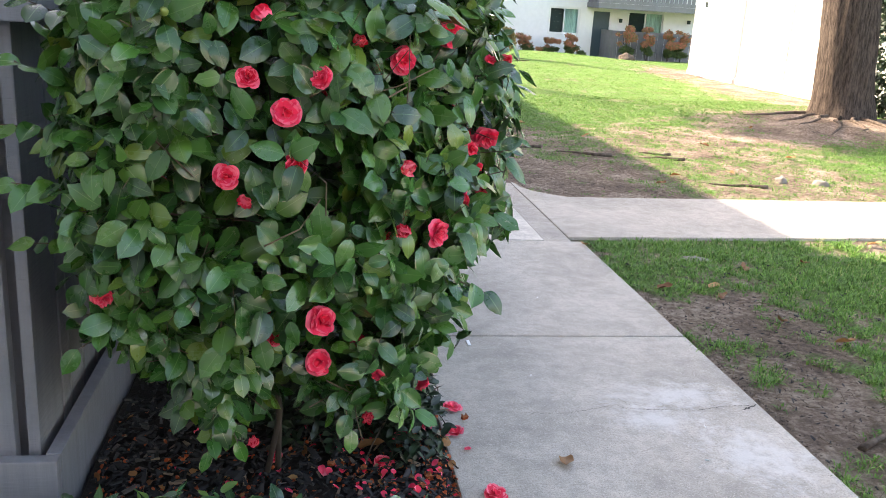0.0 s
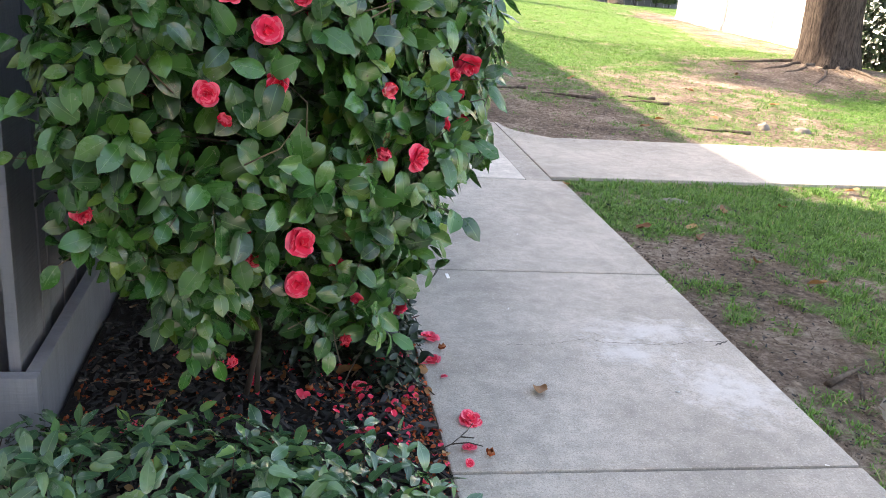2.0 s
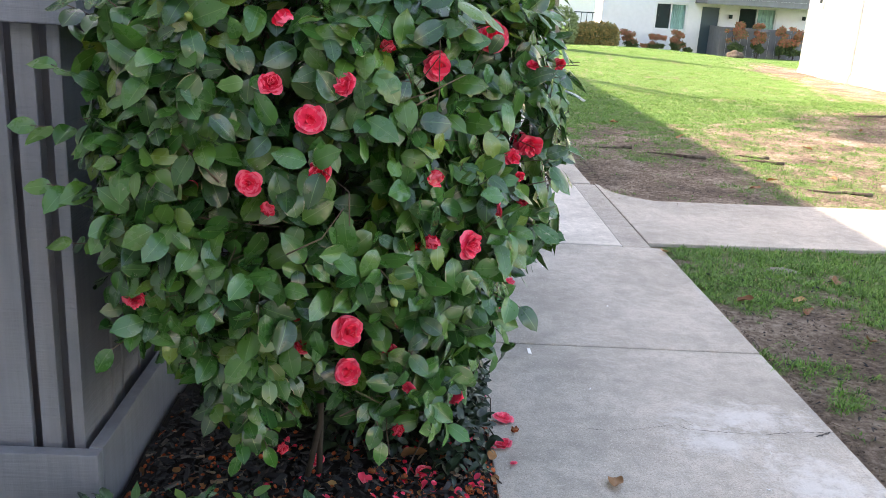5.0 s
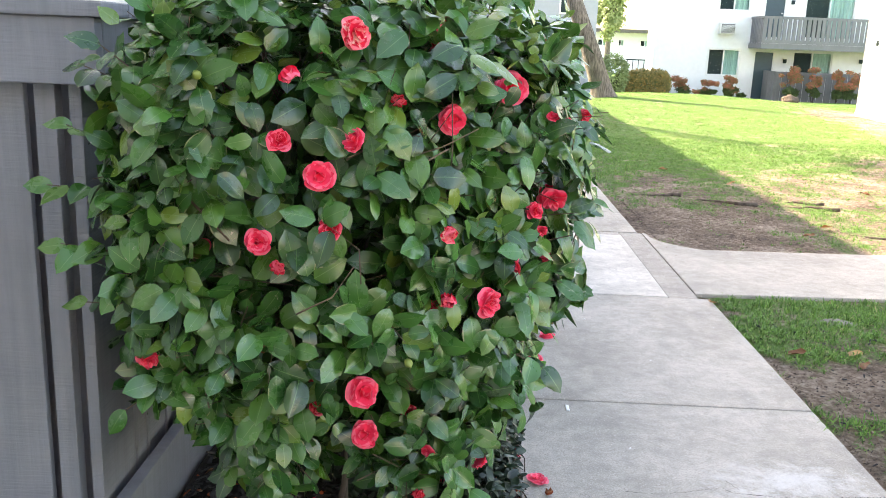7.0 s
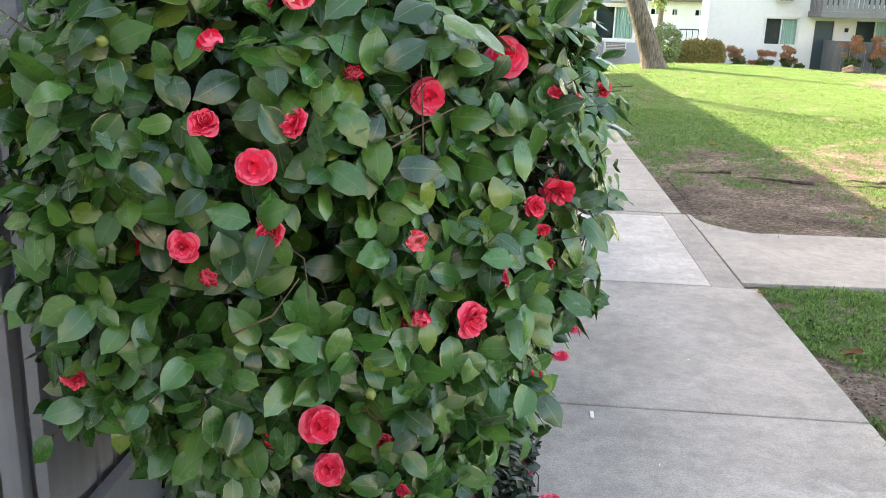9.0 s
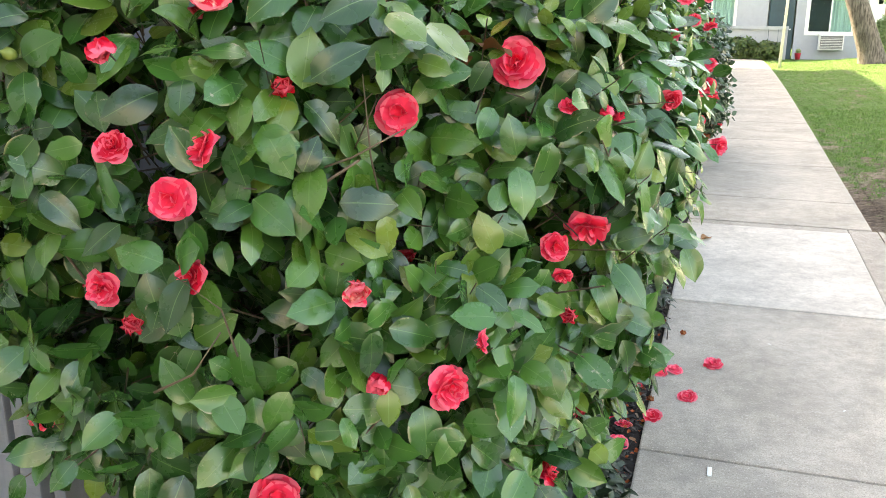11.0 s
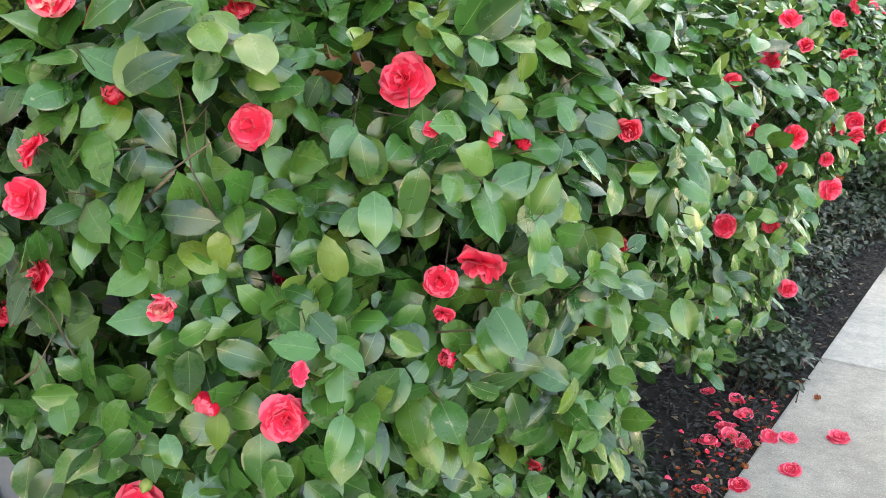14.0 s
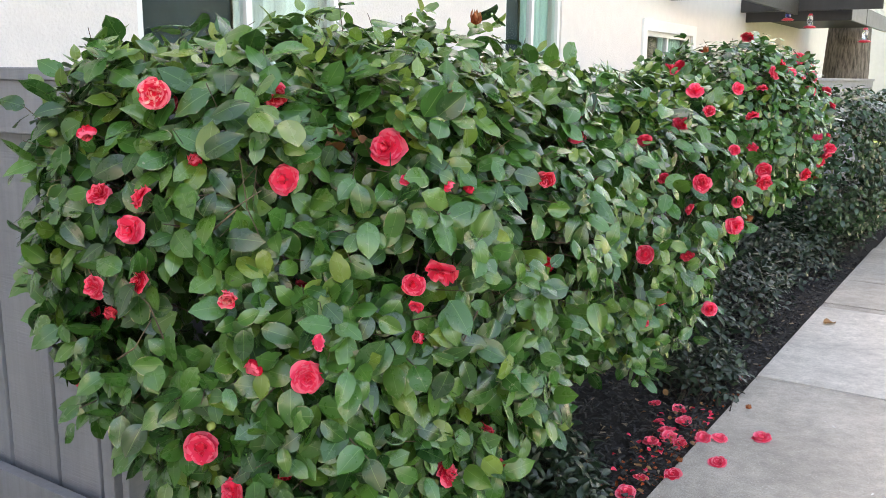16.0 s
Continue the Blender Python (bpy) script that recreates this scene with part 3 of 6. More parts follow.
def shoots_to_leaves(p, n, per, length, rng, reach=0.075, face=1.0, sag=0.30):
    """Each shoot carries some leaves along its last centimetres."""
    up = np.array([0, 0, 1.0])
    s = unit(n * 0.7 + up * 0.25 + rng.normal(0, 0.38, p.shape))
    e1 = unit(np.cross(s, up + 0.01))
    e2 = np.cross(s, e1)
    out = []
    turn = rng.uniform(0, 6.28, len(p))
    for k in range(per):
        q = turn + k * 2.4 + rng.normal(0, 0.3, len(p))
        lat = np.cos(q)[:, None] * e1 + np.sin(q)[:, None] * e2
        a = p - s * reach * (1 - (k + 0.5) / per) + lat * 0.006
        d = unit(s * (0.15 + 0.5 * k / per) + lat * 0.95 - up * sag + rng.normal(0, 0.18, p.shape))
        nn = unit(s * 0.30 * face + n * 1.0 * face + up * 0.52 + np.array([0.24, -0.24, 0.12]) * face + rng.normal(0, 0.50, p.shape))
        out.append((a, d, nn, length * rng.uniform(0.68, 1.22, len(p))))
    return [np.concatenate(c) for c in zip(*out)]


def petal(rows, length, width, tilt, spin, base, cup, ruffle, rng):
    """One petal as a small curved sheet."""
    cols, vs, uv = 5, [], []
    for r in range(rows):
        s = r / (rows - 1)
        w = width * (0.35 + 0.65 * math.sin(math.pi * min(1, 0.12 + 0.62 * s))) * (1 - 0.12 * max(0, s - 0.8) * 5)
        a = tilt + cup * s
        rad, hgt = (base if r else 0.0) + length * s * math.cos(a), length * s * math.sin(a)
        w = w if r else 0.0
        for c in range(cols):
            t = 2 * c / (cols - 1) - 1
            dz = ruffle * length * s * math.sin(4 * t + spin * 3) + 0.25 * w * t * t * math.cos(a)
            x, y = rad - 0.17 * length * s * t * t, w * t
            vs.append((x * math.cos(spin) - y * math.sin(spin), x * math.sin(spin) + y * math.cos(spin), hgt + dz))
            uv.append((t, s))
    return vs, uv, cols


def bloom_mesh(name, rings, seed):
    """rings: how many petals, their length, half width, tilt in degrees, distance from the middle, cup and ruffle."""
    rng, vs, uv, fs = random.Random(seed), [], [], []
    for ring, (count, length, width, tilt, base, cup, ruffle) in enumerate(rings):
        for k in range(count):
            v, u, cols = petal(5, length * rng.uniform(0.78, 1.15), width * rng.uniform(0.85, 1.2), radians(tilt + rng.uniform(-9, 9) * (1 + 0.6 * ring)), 6.283 * k / count + ring * 0.5 + rng.uniform(-0.25, 0.25), base, cup, ruffle * rng.uniform(0.3, 1.4), rng)
            fs += sheet_faces(5, cols, len(vs))
            vs += v
            uv += u
    mesh = arrays_mesh(name, vs, fs, uv)
    bm = bmesh.new()
    bm.from_mesh(mesh)
    bmesh.ops.remove_doubles(bm, verts=bm.verts, dist=1e-5)
    bm.to_mesh(mesh)
    bm.free()
    return mesh


OPEN = ((7, 0.038, 0.0245, 8, 0.003, -0.30, 0.13), (6, 0.032, 0.021, 24, 0.002, -0.10, 0.20), (5, 0.026, 0.017, 42, 0.002, 0.05, 0.28), (4, 0.020, 0.012, 58, 0.001, 0.15, 0.40), (4, 0.014, 0.008, 72, 0.0, 0.3, 0.5))
CUPPED = ((6, 0.038, 0.024, 44, 0.003, 0.35, 0.10), (5, 0.033, 0.020, 60, 0.002, 0.35, 0.12), (5, 0.026, 0.012, 72, 0.001, 0.3, 0.2))
LOOSE = ((7, 0.036, 0.027, 6, 0.003, -0.35, 0.16), (6, 0.031, 0.022, 28, 0.003, -0.1, 0.2), (5, 0.021, 0.014, 50, 0.002, 0.1, 0.3))
FLAT = ((6, 0.030, 0.020, 4, 0.002, -0.05, 0.15), (5, 0.023, 0.012, 22, 0.001, 0.0, 0.25), (4, 0.014, 0.008, 45, 0.0, 0.1, 0.4))
BLOOMS = [bloom_mesh("bloom", OPEN, 1), bloom_mesh("bloom", OPEN, 2), bloom_mesh("bloom", CUPPED, 3), bloom_mesh("bloom", LOOSE, 4)]
FALLEN = [bloom_mesh("fallen_bloom", FLAT, 6), bloom_mesh("fallen_bloom", FLAT, 7), bloom_mesh("fallen_bloom", LOOSE, 8)]
BLOOMS += [bloom_mesh("bloom", CUPPED, 12), bloom_mesh("bloom", LOOSE, 14)]
for m in (*BLOOMS, *FALLEN):
    m.materials.append(M_FADED if m in FALLEN else M_SPLASH if m in BLOOMS[4:] else M_BLOOM)
    m.polygons.foreach_set("use_smooth", [True] * len(m.polygons))
SPENT = bloom_mesh("spent_bloom", ((6, 0.030, 0.012, 50, 0.002, 0.5, 0.4), (6, 0.022, 0.010, 68, 0.001, 0.5, 0.5)), 9)
SPENT.materials.append(M_SPENT)


def bud_mesh():
    bm = bmesh.new()
    bmesh.ops.create_uvsphere(bm, u_segments=10, v_segments=7, radius=0.009)
    for v in bm.verts:
        v.co.z *= 1.35
        if v.co.z > 0.006:
            v.co.x *= 0.6
            v.co.y *= 0.6
    mesh = bpy.data.meshes.new("bud")
    bm.to_mesh(mesh)
    bm.free()
    mesh.materials.append(M_BUD)
    mesh.polygons.foreach_set("use_smooth", [True] * len(mesh.polygons))
    return mesh


BUD = bud_mesh()
LEAF_OBJECT_MESHES = []
for v, f, uv in FINE_LEAVES:
    m = arrays_mesh("leaf", v.tolist(), f, uv)
    m.materials.append(M_CAM)
    m.polygons.foreach_set("use_smooth", [True] * len(m.polygons))
    LEAF_OBJECT_MESHES.append(m)


def branches(base, tops, rng, r0, rise=0.5):
    """Stems that leave the ground together and fork out to the tops."""
    bm = bmesh.new()
    for k, top in enumerate(tops):
        b = np.array(base) + np.append(rng.normal(0, 0.03, 2), 0)
        mid = b + (top - b) * np.array([0.35, 0.35, rise]) + rng.normal(0, 0.035, 3)
        pts = [(1 - t) ** 2 * b + 2 * t * (1 - t) * mid + t * t * top + rng.normal(0, 0.008, 3) for t in np.linspace(0, 1, 7)]
        tube([tuple(q) for q in pts], list(np.linspace(r0 * rng.uniform(0.5, 1), 0.0022, 7)), 6, bm)
    return bm


def spray(tip, way, count, length, rng):
    """Leaves set in turn along a twig that ends at tip and comes from -way."""
    way, up = unit(np.array(way, float)), np.array([0, 0, 1.0])
    side = unit(np.cross(way, up))
    a, d, nn = [], [], []
    for k in range(count):
        t = (k + 0.6) / count
        hand = 1 if k % 2 else -1
        a.append(np.array(tip) - way * 0.15 * (1 - t) + rng.normal(0, 0.003, 3))
        d.append(unit(way * (0.35 + 0.9 * (k == count - 1)) + side * hand * 0.8 * (k < count - 1) - up * 0.35 + rng.normal(0, 0.15, 3)))
        nn.append(unit(up * 0.7 + np.array([0.25, -0.75, 0.0]) + rng.normal(0, 0.3, 3)))
    return np.array(a), np.array(d), np.array(nn), length * rng.uniform(0.8, 1.2, count)


def camellia(label, base, lobes, shoots, per, length, blooms, extra, seed, low, singles, near, fresh=0, leafage=M_CAM, shapes=CAM_LEAVES, sprays=(), thin=-0.24, group="camellias along the path"):
    """A camellia: stems, twigs, leaves (those nearest the path as pieces), blooms, buds and spent flowers."""
    rng = np.random.default_rng(seed)
    base = np.array(base, float)
    ob = thing("camellia_shrub", Vector(base), label, "shrub", group)
    p, n, inside = lobe_points(lobes, shoots, rng)
    clump = np.array([noise.noise(Vector(q) * 6.0) + 0.5 * noise.noise(Vector(q) * 13.0) for q in p])
    keep = ~inside & (p[:, 2] > low(p)) & (clump > thin)
    p, n = p[keep], n[keep]
    p = p - n * rng.exponential(0.035, len(p))[:, None] + n * (rng.random(len(p)) ** 5 * 0.055)[:, None]
    p[:, 2] += (n[:, 2] > 0.45) * rng.random(len(p)) ** 3 * 0.045
    a, d, nn, ln = shoots_to_leaves(p, n, per, length, rng)
    for tip, way, count in sprays:
        a, d, nn, ln = (np.concatenate(pair) for pair in zip((a, d, nn, ln), spray(tip, way, count, length, rng)))
    # leaves further in
    q, m, ins = lobe_points(lobes, int(shoots * 0.40), rng)
    ok = ~ins & (q[:, 2] > low(q) + 0.08)
    q, m = q[ok], m[ok]
    q = q - m * rng.uniform(0.10, 0.30, len(q))[:, None]
    a, d = np.concatenate([a, q]), np.concatenate([d, unit(rng.normal(0, 1, q.shape) - [0, 0, 0.5])])
    nn, ln = np.concatenate([nn, unit(m + rng.normal(0, 0.6, q.shape))]), np.concatenate([ln, length * rng.uniform(0.8, 1.3, len(q))])
    # blooms: those given, and more strewn over the body
    heads = [(np.array(b[:3]), None, b[3], b[4] if len(b) > 4 else "") for b in blooms]
    if extra:
        ep, en, ei = lobe_points(lobes, extra * 3, rng)
        good = np.nonzero(~ei & (ep[:, 2] > low(ep) + 0.12) & (ep[:, 0] > base[0] - 0.25))[0][:extra]
        heads += [(ep[k] + en[k] * 0.01, en[k], rng.uniform(0.7, 1.1), "") for k in good]
    spurs = bmesh.new()
    for k, (b, nrm, wide_, how) in enumerate(heads):
        given = nrm is None
        if given:
            j = np.argmin(((p - b) ** 2).sum(1))
            nrm = unit(n[j] * 0.45 + 0.9 * unit(np.array([0.55, 0.45, 1.15]) - b))
            tube([tuple(b - nrm * 0.055 - [0, 0, 0.02] - base), tuple(b - nrm * 0.03 - [0, 0, 0.008] - base), tuple(b - nrm * 0.012 - base)], [0.0012, 0.0012, 0.0014], 5, spurs)
        nrm = unit(nrm + rng.normal(0, 0.25 if how == "open" else 0.6 if given else 0.5, 3) + [0, 0, 0.05])
        if how != "hidden":
            # a bloom pushes the leaves before it aside, towards the open side of the path
            for way in (nrm, unit(np.array([0.2, 0.1, 1.37]) - b), unit(np.array([0.9, 1.0, 1.37]) - b), unit(np.array([1.35, 0.8, 1.40]) - b)) if given else (nrm,):
                off = a + d * (ln * 0.5)[:, None] - b
                along = (off * way).sum(1)
                out = np.linalg.norm(off - along[:, None] * way, axis=1)
                clear = ~((along > -0.012) & (along < 0.17) & (out < (0.026 + 0.034 * wide_ if how in ("open", "splashed", "pale") else 0.006 + 0.018 * wide_)))
                a, d, nn, ln = a[clear], d[clear], nn[clear], ln[clear]
        kind = 4 if how == "splashed" else 5 if how == "pale" else 2 if how == "cupped" or (how == "" and wide_ < 0.6) else (3, 0, 3, 1)[k % 4]
        head = new("bloom", BLOOMS[kind])
        head.parent = ob
        sz = wide_ * (0.92 if kind == 2 else 0.95 if how == "open" else 0.86)
        head.matrix_basis = Matrix.LocRotScale(b - 0.010 * nrm - base, Vector(nrm).to_track_quat("Z", "Y") @ Euler((0, 0, rng.uniform(0, 6))).to_quaternion(), (sz, sz, sz))
    if len(spurs.verts):
        tagged(part("flower_spur", spurs, M_BRANCH, ob), kind="stuff")
    for k in range(max(3, len(heads) // 6)):
        j = rng.integers(len(p))
        for mesh, name in ((SPENT, "spent_bloom"), (BUD, "bud"), (BUD, "bud")):
            j = next((q for q in rng.integers(0, len(p), 40) if all(np.linalg.norm(p[q] - h[0]) > 0.11 for h in heads)), 0)
            o = new(name, mesh)
            o.parent = ob
            o.matrix_basis = Matrix.LocRotScale(p[j] + n[j] * 0.01 - base, Vector(n[j]).to_track_quat("Z", "Y"), (1, 1, 1))
    # pieces: the leaves nearest the path
    turns = frames_from(d, nn)
    order = np.argsort(((a - np.array(near)) ** 2).sum(1))
    one, rest = order[:singles], order[singles:]
    for j in one:
        o = new("leaf", LEAF_OBJECT_MESHES[rng.integers(len(FINE_LEAVES))])
        o.parent = ob
        m4 = Matrix(turns[j].tolist()).to_4x4()
        m4.translation = Vector(a[j] - base)
        o.matrix_basis = m4 @ Matrix.Diagonal((ln[j], ln[j], ln[j], 1))
    tagged(finish("foliage", joined_leaves("foliage", shapes, a[rest] - base, turns[rest], ln[rest], rng), leafage, ob, smooth=True), kind="stuff")
    # fresh pale shoots on the clipped top
    if fresh:
        tip_p = p[(n[:, 2] > 0.55)]
        tip_p = tip_p[rng.choice(len(tip_p), min(len(tip_p), fresh), replace=False)] + [0, 0, 0.004]
        up = np.tile([0.0, 0.0, 1.0], (len(tip_p), 1))
        ta, td, tn, tl = shoots_to_leaves(tip_p, up, 4, length * 0.62, rng, 0.06, 0.4, -0.5)
        tagged(finish("new_growth", joined_leaves("new_growth", CAM_LEAVES[:3], ta - base, frames_from(td, tn), tl, rng), M_FRESH, ob, "pale yellow-green young leaves", True), kind="stuff")
    # wood
    tops = p[rng.choice(len(p), 26, replace=False)] - base
    part("stem", branches((0, 0, -0.03), tops[:2] * np.array([0.5, 0.5, 0.9]), rng, 0.012), M_STEM, ob, smooth=True)
    bm = bmesh.new()
    for j in rng.choice(len(p), min(len(p), shoots // 7), replace=False):
        e = p[j] - base
        back = e - n[j] * 0.17 + rng.normal(0, 0.06, 3) - [0, 0, 0.04]
        m = (e + back) / 2 + rng.normal(0, 0.014, 3)
        tube([tuple(back), tuple(m), tuple(e + n[j] * 0.012)], [0.0017, 0.0013, 0.0009], 5, bm)
    for tip, way, count in sprays:
        e, w = np.array(tip) - base, unit(np.array(way, float))
        tube([tuple(e - w * 0.19 - [0, 0, 0.035]), tuple(e - w * 0.09 - [0, 0, 0.010]), tuple(e)], [0.0022, 0.0018, 0.0012], 5, bm)
    tagged(part("twig_mass", bm, M_BRANCH, ob), kind="stuff")
    return ob


# blooms on the front, the corner and the side: place, width against a full flower, and how they sit
A_FRONT = ((0.076, 1.814, 0.664, 1.0, "open"), (0.235, 1.757, 1.025, 0.78, "splashed"), (0.066, 1.897, 0.529, 0.9, "open"), (-0.398, 1.870, 0.686, 0.72), (-0.009, 1.728, 1.130, 0.85, "open"), (-0.092, 1.740, 0.944, 0.65, "cupped"), (0.008, 1.728, 1.028, 0.75), (-0.125, 1.72, 0.998, 0.75), (0.242, 1.817, 0.876, 0.75, "cupped"), (-0.080, 1.720, 1.200, 0.75, "hidden"), (0.052, 1.710, 1.205, 0.75), (-0.060, 1.690, 1.320, 0.75, "cupped"), (0.187, 1.925, 0.370, 0.7, "cupped"), (0.162, 1.960, 0.560, 0.6), (-0.051, 1.878, 0.665, 0.5, "cupped"), (-0.085, 1.92, 0.315, 0.6, "cupped"), (0.204, 1.90, 0.485, 0.6, "hidden"), (-0.33, 1.86, 0.885, 0.5, "hidden"), (-0.27, 1.87, 0.948, 0.45, "hidden"), (-0.035, 1.88, 0.60, 0.55, "hidden"), (-0.02, 1.86, 1.372, 0.6, "hidden"), (0.333, 1.98, 0.43, 0.65))
A_SIDE = ((0.058, 1.754, 1.391, 0.95, "pale"), (0.132, 1.786, 1.269, 0.62, "cupped"), (0.238, 1.908, 1.230, 0.85, "open"), (0.357, 2.078, 1.288, 1.08, "open"), (0.472, 2.113, 1.030, 0.98, "open"), (0.332, 1.862, 0.855, 0.85, "open"), (0.431, 2.073, 1.014, 0.75), (0.456, 2.058, 0.911, 0.6, "cupped"), (0.445, 2.06, 0.965, 0.5, "hidden"), (0.49, 2.11, 1.215, 0.5, "cupped"), (0.50, 2.171, 1.204, 0.5, "cupped"), (0.565, 2.384, 1.203, 0.65), (0.498, 2.527, 0.980, 0.75), (0.40, 2.27, 0.522, 0.95), (0.392, 2.50, 0.44, 0.85), (0.40, 2.43, 1.242, 0.5, "hidden"), (0.206, 2.0, 0.99, 0.7, "hidden"), (0.206, 1.93, 1.384, 0.75), (0.10, 2.0, 1.39, 0.6, "hidden"), (0.45, 2.565, 0.81, 0.5, "cupped"), (0.42, 2.39, 0.584, 0.7, "hidden"), (0.37, 1.84, 0.94, 0.45, "hidden"), (0.45, 2.02, 1.24, 0.45, "hidden"), (0.22, 1.85, 0.85, 0.5, "hidden"), (0.40, 2.40, 0.82, 0.5, "hidden"), (0.30, 2.13, 0.53, 0.5, "hidden"))
B_SIDE = ((0.467, 2.752, 1.285, 0.8), (0.45, 2.80, 1.335, 0.5), (0.503, 2.77, 1.174, 0.6), (0.45, 2.974, 0.955, 0.6, "hidden"), (0.521, 3.554, 1.396, 0.85, "open"), (0.488, 3.523, 1.285, 0.9), (0.484, 3.258, 0.885, 0.85, "open"), (0.335, 3.295, 0.825, 0.9, "open"), (0.530, 3.553, 0.833, 0.8), (0.572, 3.523, 1.096, 0.9, "open"), (0.591, 4.266, 1.070, 1.0), (0.61, 4.23, 1.02, 1.0), (0.50, 3.248, 0.662, 0.65), (0.537, 3.838, 0.590, 0.9), (0.475, 3.223, 1.238, 0.7, "hidden"), (0.655, 3.668, 0.934, 0.85, "open"), (0.58, 4.05, 1.30, 0.8), (0.56, 3.42, 1.02, 0.6), (0.60, 3.78, 1.18, 0.6), (0.55, 3.62, 1.33, 0.6), (0.58, 3.95, 0.98, 0.7), (0.52, 3.30, 1.12, 0.6, "hidden"), (0.58, 3.86, 1.40, 0.7))
A_SPRAYS = (((-0.61, 1.90, 1.06), (-1, -0.15, 0.0), 6), ((-0.55, 1.88, 1.19), (-0.8, -0.2, 0.35), 6), ((-0.54, 1.93, 1.31), (-0.9, -0.1, 0.25), 6), ((-0.56, 1.92, 0.80), (-1, -0.2, -0.05), 5), ((-0.47, 1.88, 0.56), (-0.7, -0.2, -0.6), 5), ((-0.56, 1.84, 0.95), (-1, -0.3, 0.1), 6), ((-0.45, 1.80, 1.36), (-0.7, -0.3, 0.5), 6), ((-0.36, 1.84, 1.43), (-0.5, -0.3, 0.7), 6), ((0.49, 2.00, 0.87), (0.7, -0.5, -0.1), 6), ((0.51, 2.04, 0.97), (0.8, -0.3, 0.2), 6), ((0.46, 1.90, 0.70), (0.8, -0.2, -0.4), 5), ((-0.19, 1.90, 0.29), (-0.2, -0.3, -0.9), 6), ((-0.12, 1.92, 0.31), (0.3, -0.2, -0.9), 6), ((0.15, 1.92, 0.33), (0.2, -0.3, -0.9), 5), ((0.53, 2.14, 1.20), (0.8, -0.4, 0.1), 6), ((0.10, 1.72, 0.80), (0.2, -0.9, -0.1), 5), ((-0.20, 1.72, 0.72), (-0.2, -0.9, -0.3), 5), ((0.43, 2.45, 0.42), (0.4, -0.1, -0.9), 6), ((0.45, 2.62, 0.52), (0.5, 0.0, -0.8), 6), ((0.36, 2.20, 0.36), (0.4, -0.2, -0.9), 6))
first = camellia("clipped green camellia bush with red blooms beside the path", (0.0, 2.35, -0.01), [((0.12, 2.52, 1.05), (0.46, 0.62, 0.46), 2.6), ((-0.08, 2.22, 1.05), (0.40, 0.51, 0.47), 3.2), ((-0.32, 1.98, 1.12), (0.16, 0.20, 0.32), 2.6), ((0.27, 1.98, 0.86), (0.13, 0.13, 0.15), 2.2), ((0.02, 2.34, 0.72), (0.43, 0.48, 0.36), 3.0), ((0.18, 2.52, 0.66), (0.32, 0.38, 0.27), 2.6), ((-0.34, 2.0, 0.70), (0.14, 0.14, 0.18), 2.0), ((-0.17, 1.98, 0.45), (0.11, 0.09, 0.13), 2.0), ((0.17, 2.0, 0.45), (0.11, 0.09, 0.11), 2.0)], 4900, 4, 0.067, A_FRONT + A_SIDE, 0, 11, lambda p: np.where(p[:, 1] < 2.0, 0.36, 0.30), 300, (0.5, 1.5, 1.0), 260, shapes=FINE_LEAVES, sprays=A_SPRAYS, thin=-0.55)
camellia("green camellia bush full of red blooms beside the path", (0.02, 3.65, -0.01), [((0.03, 3.60, 1.01), (0.56, 0.86, 0.45), 2.8), ((0.10, 3.72, 0.62), (0.40, 0.44, 0.32), 2.2)], 2800, 4, 0.067, B_SIDE, 7, 12, lambda p: 0.34 + 0 * p[:, 0], 300, (0.8, 3.0, 1.0), 260, shapes=FINE_LEAVES)
camellia("tall rounded camellia bush with many red blooms", (0.08, 5.55, -0.01), [((0.04, 5.72, 1.14), (0.50, 0.92, 0.46), 2.5)], 3600, 4, 0.057, (), 50, 13, lambda p: 0.80 + 0.1 * (p[:, 1] - 5.5), 300, (0.7, 4.5, 1.2))
# this bush wears the darker leaf copy; its shade is in the colour
camellia("low camellia bush with few red blooms, leaves coloured as in shade", (0.05, 9.0, -0.01), [((0.08, 9.0, 0.72), (0.60, 1.3, 0.60), 2.8)], 3400, 4, 0.052, (), 4, 14, lambda p: 0.1 + 0 * p[:, 0], 0, (0.7, 6.5, 0.8), leafage=M_DIM)


